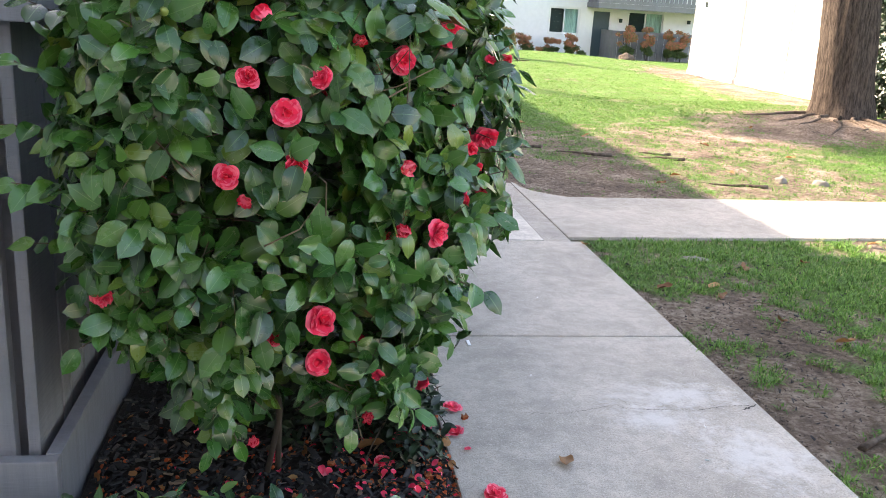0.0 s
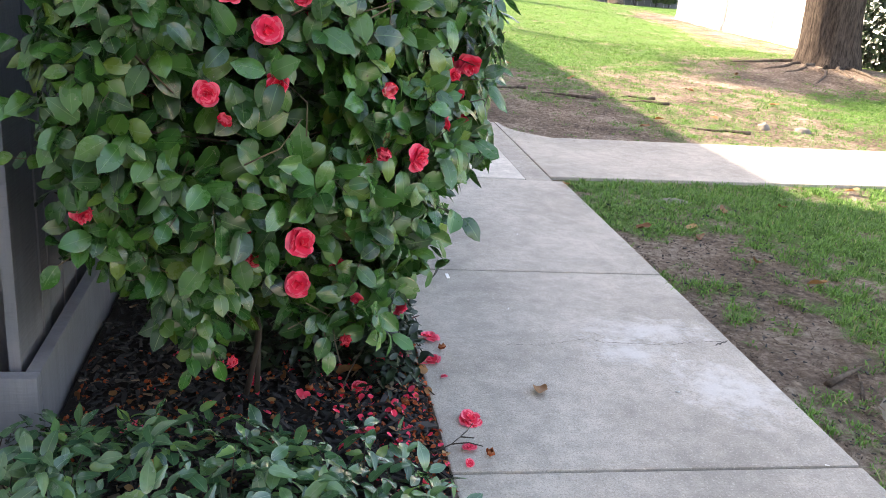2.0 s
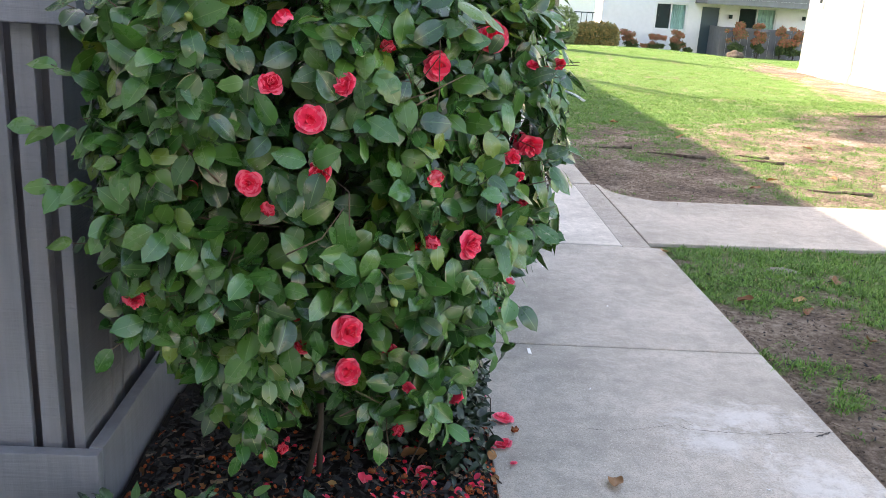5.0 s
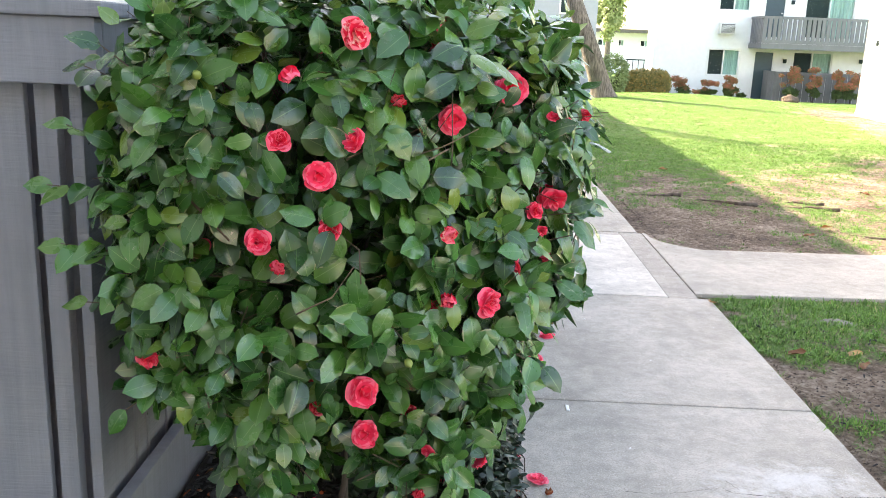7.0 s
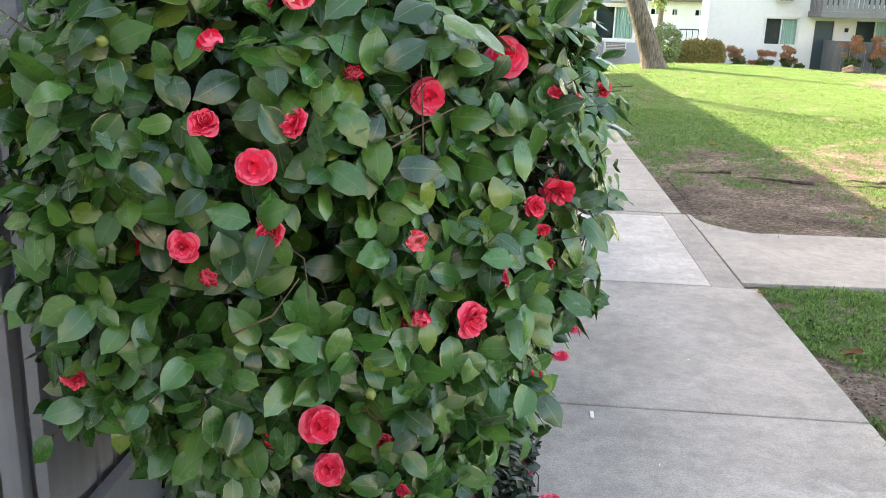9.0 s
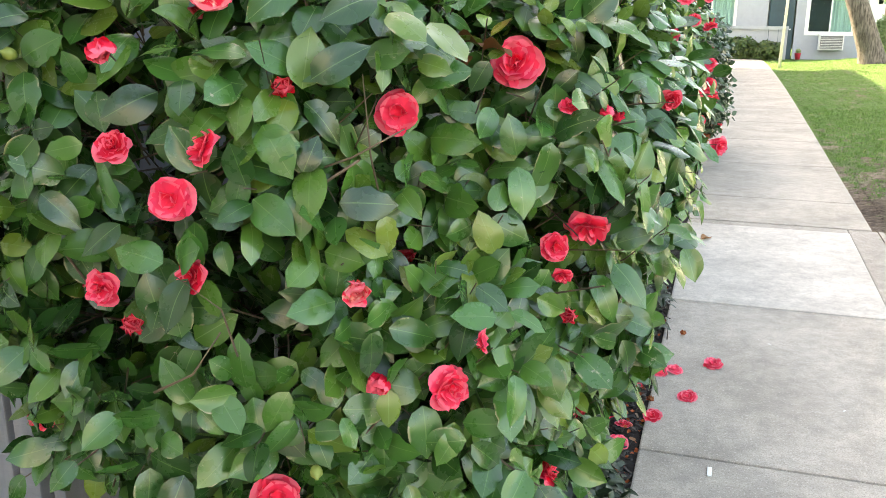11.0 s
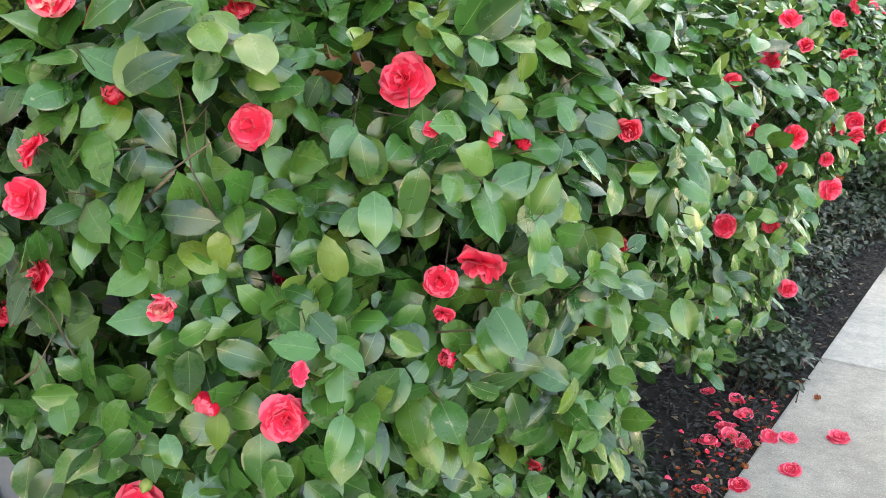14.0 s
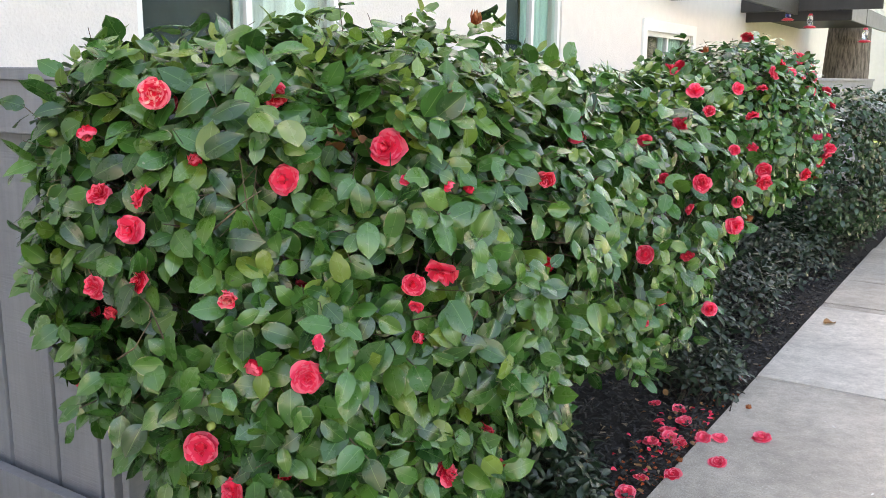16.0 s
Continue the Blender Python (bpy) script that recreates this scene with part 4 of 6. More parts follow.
def low_cover(name, label, spots, count, length, seed, material=M_COVER, shapes=COVER_LEAVES):
    """Trailing evergreen: mounds given as (x, y, half widths, height)."""
    rng = np.random.default_rng(seed)
    ob = thing(name, (spots[0][0], spots[0][1], 0), label, "groundcover", "groundcover in the bed")
    base = np.array([spots[0][0], spots[0][1], 0.0])
    area = np.array([s[2] * s[3] for s in spots])
    which = rng.choice(len(spots), count, p=area / area.sum())
    s = np.array(spots)[which]
    r, q = np.sqrt(rng.random(count)), rng.uniform(0, 6.283, count)
    x, y = s[:, 0] + s[:, 2] * r * np.cos(q), s[:, 1] + s[:, 3] * r * np.sin(q)
    z = s[:, 4] * (1 - r**2) ** 0.5 * rng.uniform(0.45, 1.05, count) + 0.01 * rng.random(count)
    p = np.stack([x, y, z], -1)
    ok = (x < 0.50 + 0.05 * rng.random(count)) & (x > -0.75)
    p, out = p[ok], np.stack([np.cos(q) * r * 0.6, np.sin(q) * r * 0.6, 1 + 0 * q], -1)[ok]
    a, d, nn, ln = shoots_to_leaves(p, unit(out), 4, length, rng, 0.05, 0.7, 0.25)
    tagged(finish("foliage", joined_leaves("foliage", shapes, a - base, frames_from(d, nn), ln, rng), material, ob, smooth=True), kind="stuff")
    bm = bmesh.new()
    for j in rng.choice(len(p), min(len(p), 60 + count // 12), replace=False):
        e = p[j] - base
        b = e * np.array([1, 1, 0]) + np.append(rng.normal(0, 0.05, 2), 0)
        tube([tuple(b), tuple((e + b) / 2 + rng.normal(0, 0.012, 3)), tuple(e)], [0.003, 0.0022, 0.0012], 4, bm)
    tagged(part("runner_mass", bm, M_STEM, ob), kind="stuff")
    return ob


low_cover("groundcover_plant", "dark glossy trailing groundcover on black mulch", [(-0.22, 1.64, 0.46, 0.46, 0.23), (0.20, 1.60, 0.28, 0.44, 0.20), (-0.52, 1.74, 0.22, 0.30, 0.20), (0.05, 1.15, 0.5, 0.35, 0.2)], 470, 0.061, 21)
# the next three mats use M_SHADY, with their shade in the leaf colour
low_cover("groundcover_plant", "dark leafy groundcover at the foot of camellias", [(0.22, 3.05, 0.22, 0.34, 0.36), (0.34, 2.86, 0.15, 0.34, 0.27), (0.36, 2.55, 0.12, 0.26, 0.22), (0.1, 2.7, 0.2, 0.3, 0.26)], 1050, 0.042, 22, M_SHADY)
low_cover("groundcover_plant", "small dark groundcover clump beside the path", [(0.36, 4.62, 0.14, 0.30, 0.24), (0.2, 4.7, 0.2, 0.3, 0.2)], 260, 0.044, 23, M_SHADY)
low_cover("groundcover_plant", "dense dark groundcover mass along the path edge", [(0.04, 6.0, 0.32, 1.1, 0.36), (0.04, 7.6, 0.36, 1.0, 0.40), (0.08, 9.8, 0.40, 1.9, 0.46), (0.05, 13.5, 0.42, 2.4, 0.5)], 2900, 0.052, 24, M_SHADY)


# small bright young shoots, bare tan twigs and dead leaves on the first bush
for k, (tip, way) in enumerate((((-0.03, 1.83, 0.625), (0.1, -0.8, 0.5)), ((0.19, 1.85, 0.72), (0.6, -0.6, 0.5)), ((-0.11, 1.86, 0.50), (0.1, -0.6, -0.7)), ((0.30, 2.0, 1.20), (0.5, -0.6, -0.6)), ((0.55, 2.2, 1.12), (0.9, 0.1, 0.1)), ((-0.42, 1.83, 1.40), (-0.5, -0.3, 0.7)))):
    va, vd, vn, vl = spray(tip, way, 4, 0.036 if k < 2 else 0.05, np.random.default_rng(500 + k))
    tagged(finish("young_shoot", joined_leaves("young_shoot", CAM_LEAVES[:3], va - [0.0, 2.35, -0.01], frames_from(vd, vn), vl, np.random.default_rng(600 + k)), M_FRESH, first, "bright yellow-green young shoot", True), kind="stuff")
for pts in (((0.058, 1.84, 1.113), (0.134, 1.83, 1.152), (0.218, 1.80, 1.185), (0.287, 1.80, 1.223)), ((0.035, 1.78, 1.155), (0.119, 1.78, 1.205)), ((-0.283, 1.80, 1.066), (-0.194, 1.78, 0.986)), ((0.141, 1.80, 1.126), (0.23, 1.79, 1.183)), ((0.30, 1.92, 0.94), (0.36, 1.93, 0.965), (0.40, 1.95, 1.01)), ((-0.05, 1.72, 0.86), (0.02, 1.71, 0.90), (0.06, 1.72, 0.96))):
    q = [Vector(c) - Vector((0.0, 2.35, -0.01)) for c in pts]
    part("twig", tube([tuple(c) for c in q], [0.0022 - 0.0004 * k for k in range(len(q))], 6), M_TWIG, first, "bare tan twig", True)
for k, at in enumerate(((0.294, 2.0, 1.314), (0.325, 2.02, 1.307), (0.30, 2.01, 1.28), (-0.134, 1.80, 0.745))):
    rn = random.Random(90 + k)
    v, f, uv = leaf_shape(0.26, 0.6, 0.4, wave=0.05)
    o = finish("dead_leaf", arrays_mesh("dead_leaf", (v * 0.06).tolist(), f, uv), M_DEAD, first, "brown dead leaf", True)
    o.matrix_basis = Matrix.LocRotScale(Vector(at) - Vector((0.0, 2.35, -0.01)), Euler((rn.uniform(0.2, 1.2), rn.uniform(-0.6, 0.6), rn.uniform(0, 6))), None)

# ---- patio fence ----
def fence():
    ob = thing("patio_fence", (-0.6, 2.1, 0), "dark grey painted timber patio fence with plinth", "fence")

    def b(name, x0, x1, y0, y1, z0, z1, bevel=0.004):
        return part(name, box(x0 + 0.6, x1 + 0.6, y0 - 2.1, y1 - 2.1, z0, z1, bevel), M_FENCE, ob)

    b("plinth", -4.2, -0.577, 2.07, 2.108, -0.05, 0.184)
    b("plinth", -0.615, -0.577, 2.112, 16.0, -0.05, 0.184)
    b("corner_post", -0.667, -0.636, 2.15, 2.37, -0.04, 1.255)
    b("top_rail", -4.2, -0.572, 2.095, 2.135, 1.255, 1.405)
    b("top_rail", -0.612, -0.572, 2.14, 16.0, 1.255, 1.405)
    b("cap", -4.2, -0.55, 2.08, 2.24, 1.4055, 1.44)
    b("cap", -0.70, -0.55, 2.244, 16.0, 1.4055, 1.44)
    b("batten", -0.745, -0.695, 2.142, 2.182, 0.0, 1.255)
    # plain sheet added behind the boards so that the gaps stay dark
    b("backing", -4.1, -0.675, 2.262, 2.276, 0.0, 1.25)
    x = -0.772
    while x > -4.0:
        b("board", x - 0.198, x, 2.15, 2.172, 0.0, 1.255)
        b("batten", x - 0.248, x - 0.205, 2.142, 2.182, 0.0, 1.255)
        x -= 0.258
    b("board", -0.672, -0.640, 2.40, 2.47, -0.04, 1.255)
    y = 2.50
    while y < 15.8:
        b("board", -0.668, -0.645, y, y + 0.14, 0.0, 1.255)
        y += 0.158
    for y in (4.4, 6.8, 9.2, 11.6, 14.0):
        b("post", -0.758, -0.671, y, y + 0.088, -0.04, 1.25, 0.006)


fence()
tagged(part("floor_patio", box(-2.6, -0.76, 2.2, 16.0, -0.12, -0.01), M_STRIP), "grey concrete patio floor", "floor", kind="structure")


# ---- walls with openings ----
def facing(x, y, z, way):
    """Local axes u along the wall, v up, w out of it; way: '+x' or '-y'."""
    if way == "+x":
        return Matrix(((0, 0, 1, x), (1, 0, 0, y), (0, 1, 0, z), (0, 0, 0, 1)))
    if way == "-x":
        return Matrix(((0, 0, -1, x), (-1, 0, 0, y), (0, 1, 0, z), (0, 0, 0, 1)))
    return Matrix(((1, 0, 0, x), (0, 0, -1, y), (0, 1, 0, z), (0, 0, 0, 1)))


def wall(name, m, length, height, thick, holes, material, label):
    """A wall in its plane, w from -thick to 0, with holes (u0, u1, v0, v1) cut through."""
    bm, u = bmesh.new(), 0.0
    for u0, u1, v0, v1 in sorted(holes):
        box(u, u0, 0, height, -thick, 0, bm=bm)
        if v0 > 0:
            box(u0, u1, 0, v0, -thick, 0, bm=bm)
        if v1 < height:
            box(u0, u1, v1, height, -thick, 0, bm=bm)
        u = u1
    box(u, length, 0, height, -thick, 0, bm=bm)
    ob = part(name, bm, material)
    ob.matrix_world = m
    return tagged(ob, label, "wall", kind="structure")


def window(name, m, u0, u1, v0, v1, label, curtain=0.5, sash=0.045, trim=0.0, dark=M_SCREEN, cloth=M_CURTAIN):
    """A sliding window in its hole: frame, mullion, two panes, a curtain over one half, a dark screen over the other."""
    ob = thing(name, m, label, "window", kind="structure")
    mid = (u0 + u1) / 2
    bm = box(u0, u1, v0, v0 + sash, -0.09, -0.02)
    for a in ((u0, u1, v1 - sash, v1), (u0, u0 + sash, v0 + sash, v1 - sash), (u1 - sash, u1, v0 + sash, v1 - sash)):
        box(*a, -0.09, -0.02, bm=bm)
    sashes = part("window_frame", bm, M_TRIM, ob)
    part("mullion", box(mid - sash / 2, mid + sash / 2, v0 + sash, v1 - sash, -0.085, -0.025), M_TRIM, sashes)
    for a, b in ((u0 + sash, mid - sash / 2), (mid + sash / 2, u1 - sash)):
        pane = part("pane", box(a, b, v0 + sash, v1 - sash, -0.06, -0.054), M_GLASS, ob)
        pane.visible_shadow = False
    if curtain:
        n = 40
        us = np.linspace(mid, u1, n)
        vs = [(u, v, -0.17 + 0.018 * math.sin(k * 1.3)) for v in (v0, v1) for k, u in enumerate(us)]
        finish("curtain", arrays_mesh("curtain", vs, sheet_faces(2, n)), cloth, ob, "pale drawn curtain", True)
    part("blind", box(u0, mid, v0, v1, -0.20, -0.19), dark, ob, "dark shaded half")
    if trim:
        bm = box(u0 - trim, u1 + trim, v1, v1 + trim, 0.002, 0.03)
        for a in ((u0 - trim, u0, v0, v1), (u1, u1 + trim, v0, v1), (u0 - trim, u1 + trim, v0 - trim, v0)):
            box(*a, 0.002, 0.03, bm=bm)
        part("window_trim", bm, M_TRIM, ob)
    return ob


def shell(name, x0, x1, y0, y1, z0, z1, sides, material, label, t=0.15):
    """Plain outer walls of a block: sides out of 'w', 'e', 's', 'n'."""
    for s in sides:
        a = {"w": (x0, x0 + t, y0, y1), "e": (x1 - t, x1, y0, y1), "s": (x0 + t, x1 - t, y0, y0 + t), "n": (x0 + t, x1 - t, y1 - t, y1)}[s]
        tagged(part(name + "_" + s, box(*a, z0, z1), material), label, "wall", kind="structure")


# an unseen wall, added behind the start of the walk to cut low sky light
tagged(part("wall_wing", box(-2.6, 6.5, -8.25, -8.05, -0.3, 6.4), M_STUCCO), "unseen cream stucco wall added to cut low sky light", "wall", kind="structure")

# the house along the patio
LM = facing(-2.6, -8.0, -0.06, "+x")
low = [(11.81, 13.51, 0.75, 2.45), (15.83, 17.0, 0.75, 2.45), (19.4, 21.2, 0.2, 2.06)]
wall("wall_house", LM, 34.0, 5.46, 0.2, low, M_STUCCO, "cream stucco house wall with windows")
window("window_house_a", LM, *low[0], "white sliding window with pale curtain", sash=0.05, cloth=M_SHEER)
window("window_house_b", LM, *low[1], "white sliding window with dark and curtained panes", sash=0.05)
window("window_house_c", LM, *low[2], "white trimmed patio window", sash=0.06, trim=0.14)
shell("wall_house_back", -11.0, -2.805, -8.0, 26.0, -0.06, 5.4, "wsn", M_STUCCO, "plain cream house wall")
tagged(part("roof_house", box(-11.2, -2.15, 9.35, 26.2, 5.40, 5.62), M_ROOF), "flat dark roof with overhanging eaves, out of view", "roof", kind="structure")
tagged(part("eave_house", box(-2.594, -2.15, -8.2, 9.345, 5.41, 5.62), M_ROOF), "flat dark eave along the house", "roof", kind="structure")
# unseen upper storey, added so that its shadow covers the near lawn
shell("wall_house_upper", -11.0, -2.6, -8.0, 9.25, 5.402, 7.8, "wesn", M_STUCCO, "unseen upper house wall added to shade the near lawn")
tagged(part("roof_house_upper", box(-11.2, -2.15, -8.2, 9.35, 7.802, 8.0), M_ROOF), "flat dark roof with overhanging eaves, out of view", "roof", kind="structure")


def balcony_dark():
    ob = thing("balcony", (-2.6, 16.0, 2.34), "dark timber balcony with slatted rail on the house", "balcony")
    part("deck", box(0.0, 1.62, 0.05, 4.2, 0.10, 0.20), M_DARKBEAM, ob)
    part("beam", box(0.0, 1.63, 0.0, 0.045, 0.0, 0.28, 0.006), M_DARKBEAM, ob)
    part("beam", box(1.585, 1.63, 0.05, 4.2, 0.0, 0.28, 0.006), M_BALC, ob, "grey outer beam")
    part("rail", box(0.0, 1.63, 0.0, 0.05, 1.15, 1.22), M_BALC, ob)
    part("rail", box(1.58, 1.63, 0.054, 4.2, 1.15, 1.22), M_BALC, ob)
    for k in range(26):
        part("slat", box(1.595, 1.615, 0.08 + 0.155 * k, 0.17 + 0.155 * k, 0.28, 1.15), M_METAL, ob)
    for k in range(8):
        part("slat", box(0.05 + 0.19 * k, 0.14 + 0.19 * k, 0.015, 0.035, 0.30, 1.15), M_METAL, ob)
    eave = thing("awning_beam", (-2.6, 12.2, 2.42), "dark timber beam over the patio window", "beam")
    part("beam", box(0.0, 0.9, 0.0, 0.06, 0.0, 0.22, 0.006), M_DARKBEAM, eave)
    part("beam", box(0.84, 0.9, 0.065, 3.45, 0.0, 0.22, 0.006), M_DARKBEAM, eave)
    part("beam", box(0.0, 2.1, 3.455, 3.53, 0.06, 0.26, 0.006), M_DARKBEAM, eave)


balcony_dark()


def feeder(at, hang, liquid, label):
    ob = thing("hummingbird_feeder", at, label, "feeder", "feeders under the balcony")
    part("cord", tube([(0, 0, 0.21), (0, 0, 0.21 + hang)], [0.003, 0.003], 6), M_DARKBEAM, ob)
    bottle = part("bottle", tube([(0, 0, 0.03), (0, 0, 0.05), (0, 0, 0.16), (0, 0, 0.185)], [0.025, 0.045, 0.045, 0.03], 14), M_CLEAR, ob, "clear bottle", True)
    part("syrup", tube([(0, 0, 0.052), (0, 0, 0.10)], [0.041, 0.041], 14), liquid, bottle)
    part("lid", tube([(0, 0, 0.185), (0, 0, 0.215)], [0.04, 0.025], 14), M_RED, bottle)
    part("dish", tube([(0, 0, -0.01), (0, 0, 0.005), (0, 0, 0.03)], [0.05, 0.10, 0.06], 18), M_RED, ob, "red plastic feeding dish", True)


feeder((-1.86, 15.69, 2.34), 0.05, M_BLUE, "red hummingbird feeder with clear bottle under balcony")
feeder((-1.52, 15.69, 2.22), 0.055, M_CLEAR, "red hummingbird feeder hanging under balcony")
feeder((-0.71, 15.69, 1.99), 0.285, M_CLEAR, "clear feeder hanging from the balcony edge")

# ---- white block behind the lawn ----
tagged(part("wall_block_near", box(9.34, 9.55, 12.2, 18.4, -0.3, 5.2), M_WHITE), "bright white sided block wall", "wall", kind="structure")
tagged(part("wall_block_far", box(9.28, 9.55, 18.404, 20.85, -0.3, 5.2), M_WHITE), "bright white sided block wall", "wall", kind="structure")
tagged(part("wall_block_end", box(9.555, 16.0, 20.6, 20.8, -0.3, 5.2), M_WHITE), "bright white sided block wall", "wall", kind="structure")
tagged(part("wall_block_south", box(9.555, 15.795, 12.2, 12.4, -0.3, 5.2), M_WHITE), "bright white sided block wall", "wall", kind="structure")
tagged(part("wall_block_rear", box(15.8, 16.0, 12.2, 20.59, -0.3, 5.2), M_WHITE), "bright white sided block wall", "wall", kind="structure")
tagged(part("roof_block", box(9.1, 16.2, 12.0, 21.0, 5.2, 5.4), M_ROOF), "flat dark roof", "roof", kind="structure")
for k in range(3):
    tagged(part("trim_seam", box(9.318, 9.338, 12.4 + 2.0 * k, 12.44 + 2.0 * k, 0.12, 5.1), M_WHITE), "white joint batten", "trim", kind="structure")
tagged(part("trim_foot", box(9.25, 9.278, 18.41, 20.84, -0.3, 0.06), M_WHITE), "white base board", "trim", kind="structure")
tagged(part("trim_foot", box(9.31, 9.338, 12.2, 18.39, -0.3, 0.10), M_WHITE), "white base board", "trim", kind="structure")
plaque = thing("wall_plaque", (9.27, 20.2, 1.62), "small white plaque with dark mark on white wall", "sign")
plate = part("plate", box(-0.012, 0.008, -0.13, 0.13, -0.18, 0.18, 0.004), M_TRIM, plaque)
part("mark", box(-0.016, -0.013, -0.06, 0.06, -0.06, 0.06), M_SCREEN, plate)

# ---- far apartment house across the lawn ----
AZ = -0.70
AM = facing(7.9, 37.5, AZ, "-y")
g = [(2.25, 3.55, 0.98, 2.05), (4.15, 4.97, 0.0, 2.02), (5.75, 7.35, 0.95, 2.05)]
h = [(2.5, 3.75, 3.6, 4.7), (4.35, 5.2, 2.6, 4.6), (6.0, 8.0, 2.6, 4.6)]
wall("wall_apartment_lower", AM, 16.0, 2.4, 0.2, g, M_FARWALL, "white lower wall of the apartment house")
wall("wall_apartment_upper", facing(7.9, 37.5, AZ + 2.4, "-y"), 16.0, 3.4, 0.2, [(a, b, c - 2.4, d - 2.4) for a, b, c, d in h], M_FARWALL, "white upper wall of the apartment house")
window("window_apartment_a", AM, *g[0], "white sliding window with green curtain", trim=0.05)
window("window_apartment_b", AM, *g[2], "white sliding window over the patio", trim=0.05)
window("window_apartment_c", AM, *h[0], "upper white sliding window", trim=0.05)
window("window_apartment_d", AM, *h[2], "sliding balcony door with hanging blinds", trim=0.05)
for nm, (a, b, c, d) in (("door_apartment_a", g[1]), ("door_apartment_b", h[1])):
    dr = thing(nm, AM, "closed teal painted apartment door", "door", kind="structure")
    panel = part("door_panel", box(a + 0.04, b - 0.04, c, d - 0.04, -0.10, -0.05, 0.004), M_DOOR, dr)
    bm = box(a, a + 0.04, c, d, -0.12, 0.0)
    box(b - 0.04, b, c, d, -0.12, 0.0, bm=bm)
    box(a + 0.04, b - 0.04, d - 0.04, d, -0.12, 0.0, bm=bm)
    part("door_frame", bm, M_TRIM, dr)
    part("door_handle", tube([(b - 0.12, c + 0.95, -0.05), (b - 0.12, c + 0.95, 0.02)], [0.025, 0.03], 10), M_METAL, panel)
shell("wall_apartment_side", 7.9, 23.9, 37.705, 39.0, AZ, AZ + 5.8, "wen", M_FARWALL, "plain white apartment wall")
tagged(part("roof_apartment", box(7.85, 24.4, 36.9, 39.2, AZ + 5.8, AZ + 6.1), M_ROOF), "flat dark roof", "roof", kind="structure")


def balcony_far():
    ob = thing("apartment_balcony", (11.75, 37.48, 1.42), "grey slatted timber balcony on white house", "balcony")
    part("deck", box(0.0, 5.4, -1.6, 0.0, 0.0, 0.22), M_BALC, ob)
    part("rail", box(0.0, 5.4, -1.62, -1.54, 1.16, 1.26), M_BALC, ob)
    part("rail", box(0.0, 0.08, -1.535, 0.0, 1.16, 1.26), M_BALC, ob)
    part("lower_rail", box(0.0, 5.4, -1.61, -1.55, 0.224, 0.36), M_BALC, ob)
    for k in range(28):
        part("slat", box(0.02 + 0.19 * k, 0.16 + 0.19 * k, -1.60, -1.565, 0.36, 1.16), M_BALC, ob)
    for k in range(8):
        part("slat", box(0.02, 0.055, -1.52 + 0.19 * k, -1.38 + 0.19 * k, 0.224, 1.16), M_BALC, ob)
    ft = thing("patio_screen", (12.48, 36.0, AZ), "low grey board patio screen below balcony", "fence")
    part("rail", box(0.0, 5.0, -0.05, 0.06, 1.16, 1.26), M_BALC, ft)
    part("rail", box(0.0, 0.08, 0.065, 1.45, 1.16, 1.26), M_BALC, ft)
    for k in range(17):
        part("board", box(0.0 + 0.29 * k, 0.27 + 0.29 * k, 0.0, 0.03, 0.0, 1.16), M_BALC, ft)
    for k in range(5):
        part("board", box(0.01, 0.04, 0.07 + 0.28 * k, 0.34 + 0.28 * k, 0.0, 1.16), M_BALC, ft)


balcony_far()


def air_conditioner(m, w, hgt, label):
    ob = thing("air_conditioner", m, label, "air conditioner", "wall air conditioners")
    part("case", box(0, w, 0, hgt, 0.0, 0.3, 0.02), M_METAL, ob)
    grille = part("grille", box(0.05, w * 0.95, 0.05, hgt - 0.05, 0.301, 0.312), M_BALC, ob, "grey louvred grille")
    for k in range(7):
        part("louvre", box(0.06, w * 0.94, 0.07 + k * (hgt - 0.14) / 7, 0.085 + k * (hgt - 0.14) / 7, 0.313, 0.33), M_METAL, grille)


air_conditioner(facing(10.45, 37.49, 1.95, "-y"), 0.62, 0.45, "white wall air conditioner on upper wall")
for x, z in ((13.3, 0.95), (16.4, 1.05), (13.35, 3.3)):
    lamp = thing("wall_lamp", (x, 37.49, z), "small dark wall lamp beside the door", "lamp", "wall lamps")
    part("shade", box(-0.06, 0.06, -0.12, 0.0, -0.08, 0.08, 0.015), M_SCREEN, lamp)

# ---- blue-grey house at the end of the path ----
BZ = -0.42
BM = facing(-6.0, 32.4, BZ, "-y")
g = [(5.2, 6.7, 1.0, 2.0), (7.74, 8.6, 0.0, 2.02), (8.98, 10.35, 0.85, 2.0)]
up = thing("window_end_upper", facing(3.38, 32.39, 2.35, "-y"), "upper white framed window", "window", kind="structure")
part("window_frame", box(0, 0.85, 0, 1.1, 0.0, 0.05, 0.01), M_TRIM, up)
part("pane", box(0.06, 0.79, 0.06, 1.04, 0.052, 0.06), M_SCREEN, up)
wall("wall_end_house", BM, 10.75, 5.6, 0.2, g, M_BLUEWALL, "blue-grey painted house wall")
window("window_end_a", BM, *g[0], "wide window with pale curtain", trim=0.06)
window("window_end_b", BM, *g[2], "white trimmed window with curtain", trim=0.08)
dr = thing("door_end_house", BM, "closed dark blue house door", "door", kind="structure")
panel = part("door_panel", box(7.78, 8.56, 0.0, 1.98, -0.10, -0.05, 0.004), M_DOOR, dr)
part("door_handle", tube([(8.46, 0.95, -0.05), (8.46, 0.95, 0.02)], [0.025, 0.03], 10), M_METAL, panel)
shell("wall_end_side", -6.0, 4.75, 32.405, 40.0, BZ, BZ + 5.6, "wen", M_BLUEWALL, "plain blue-grey house wall")
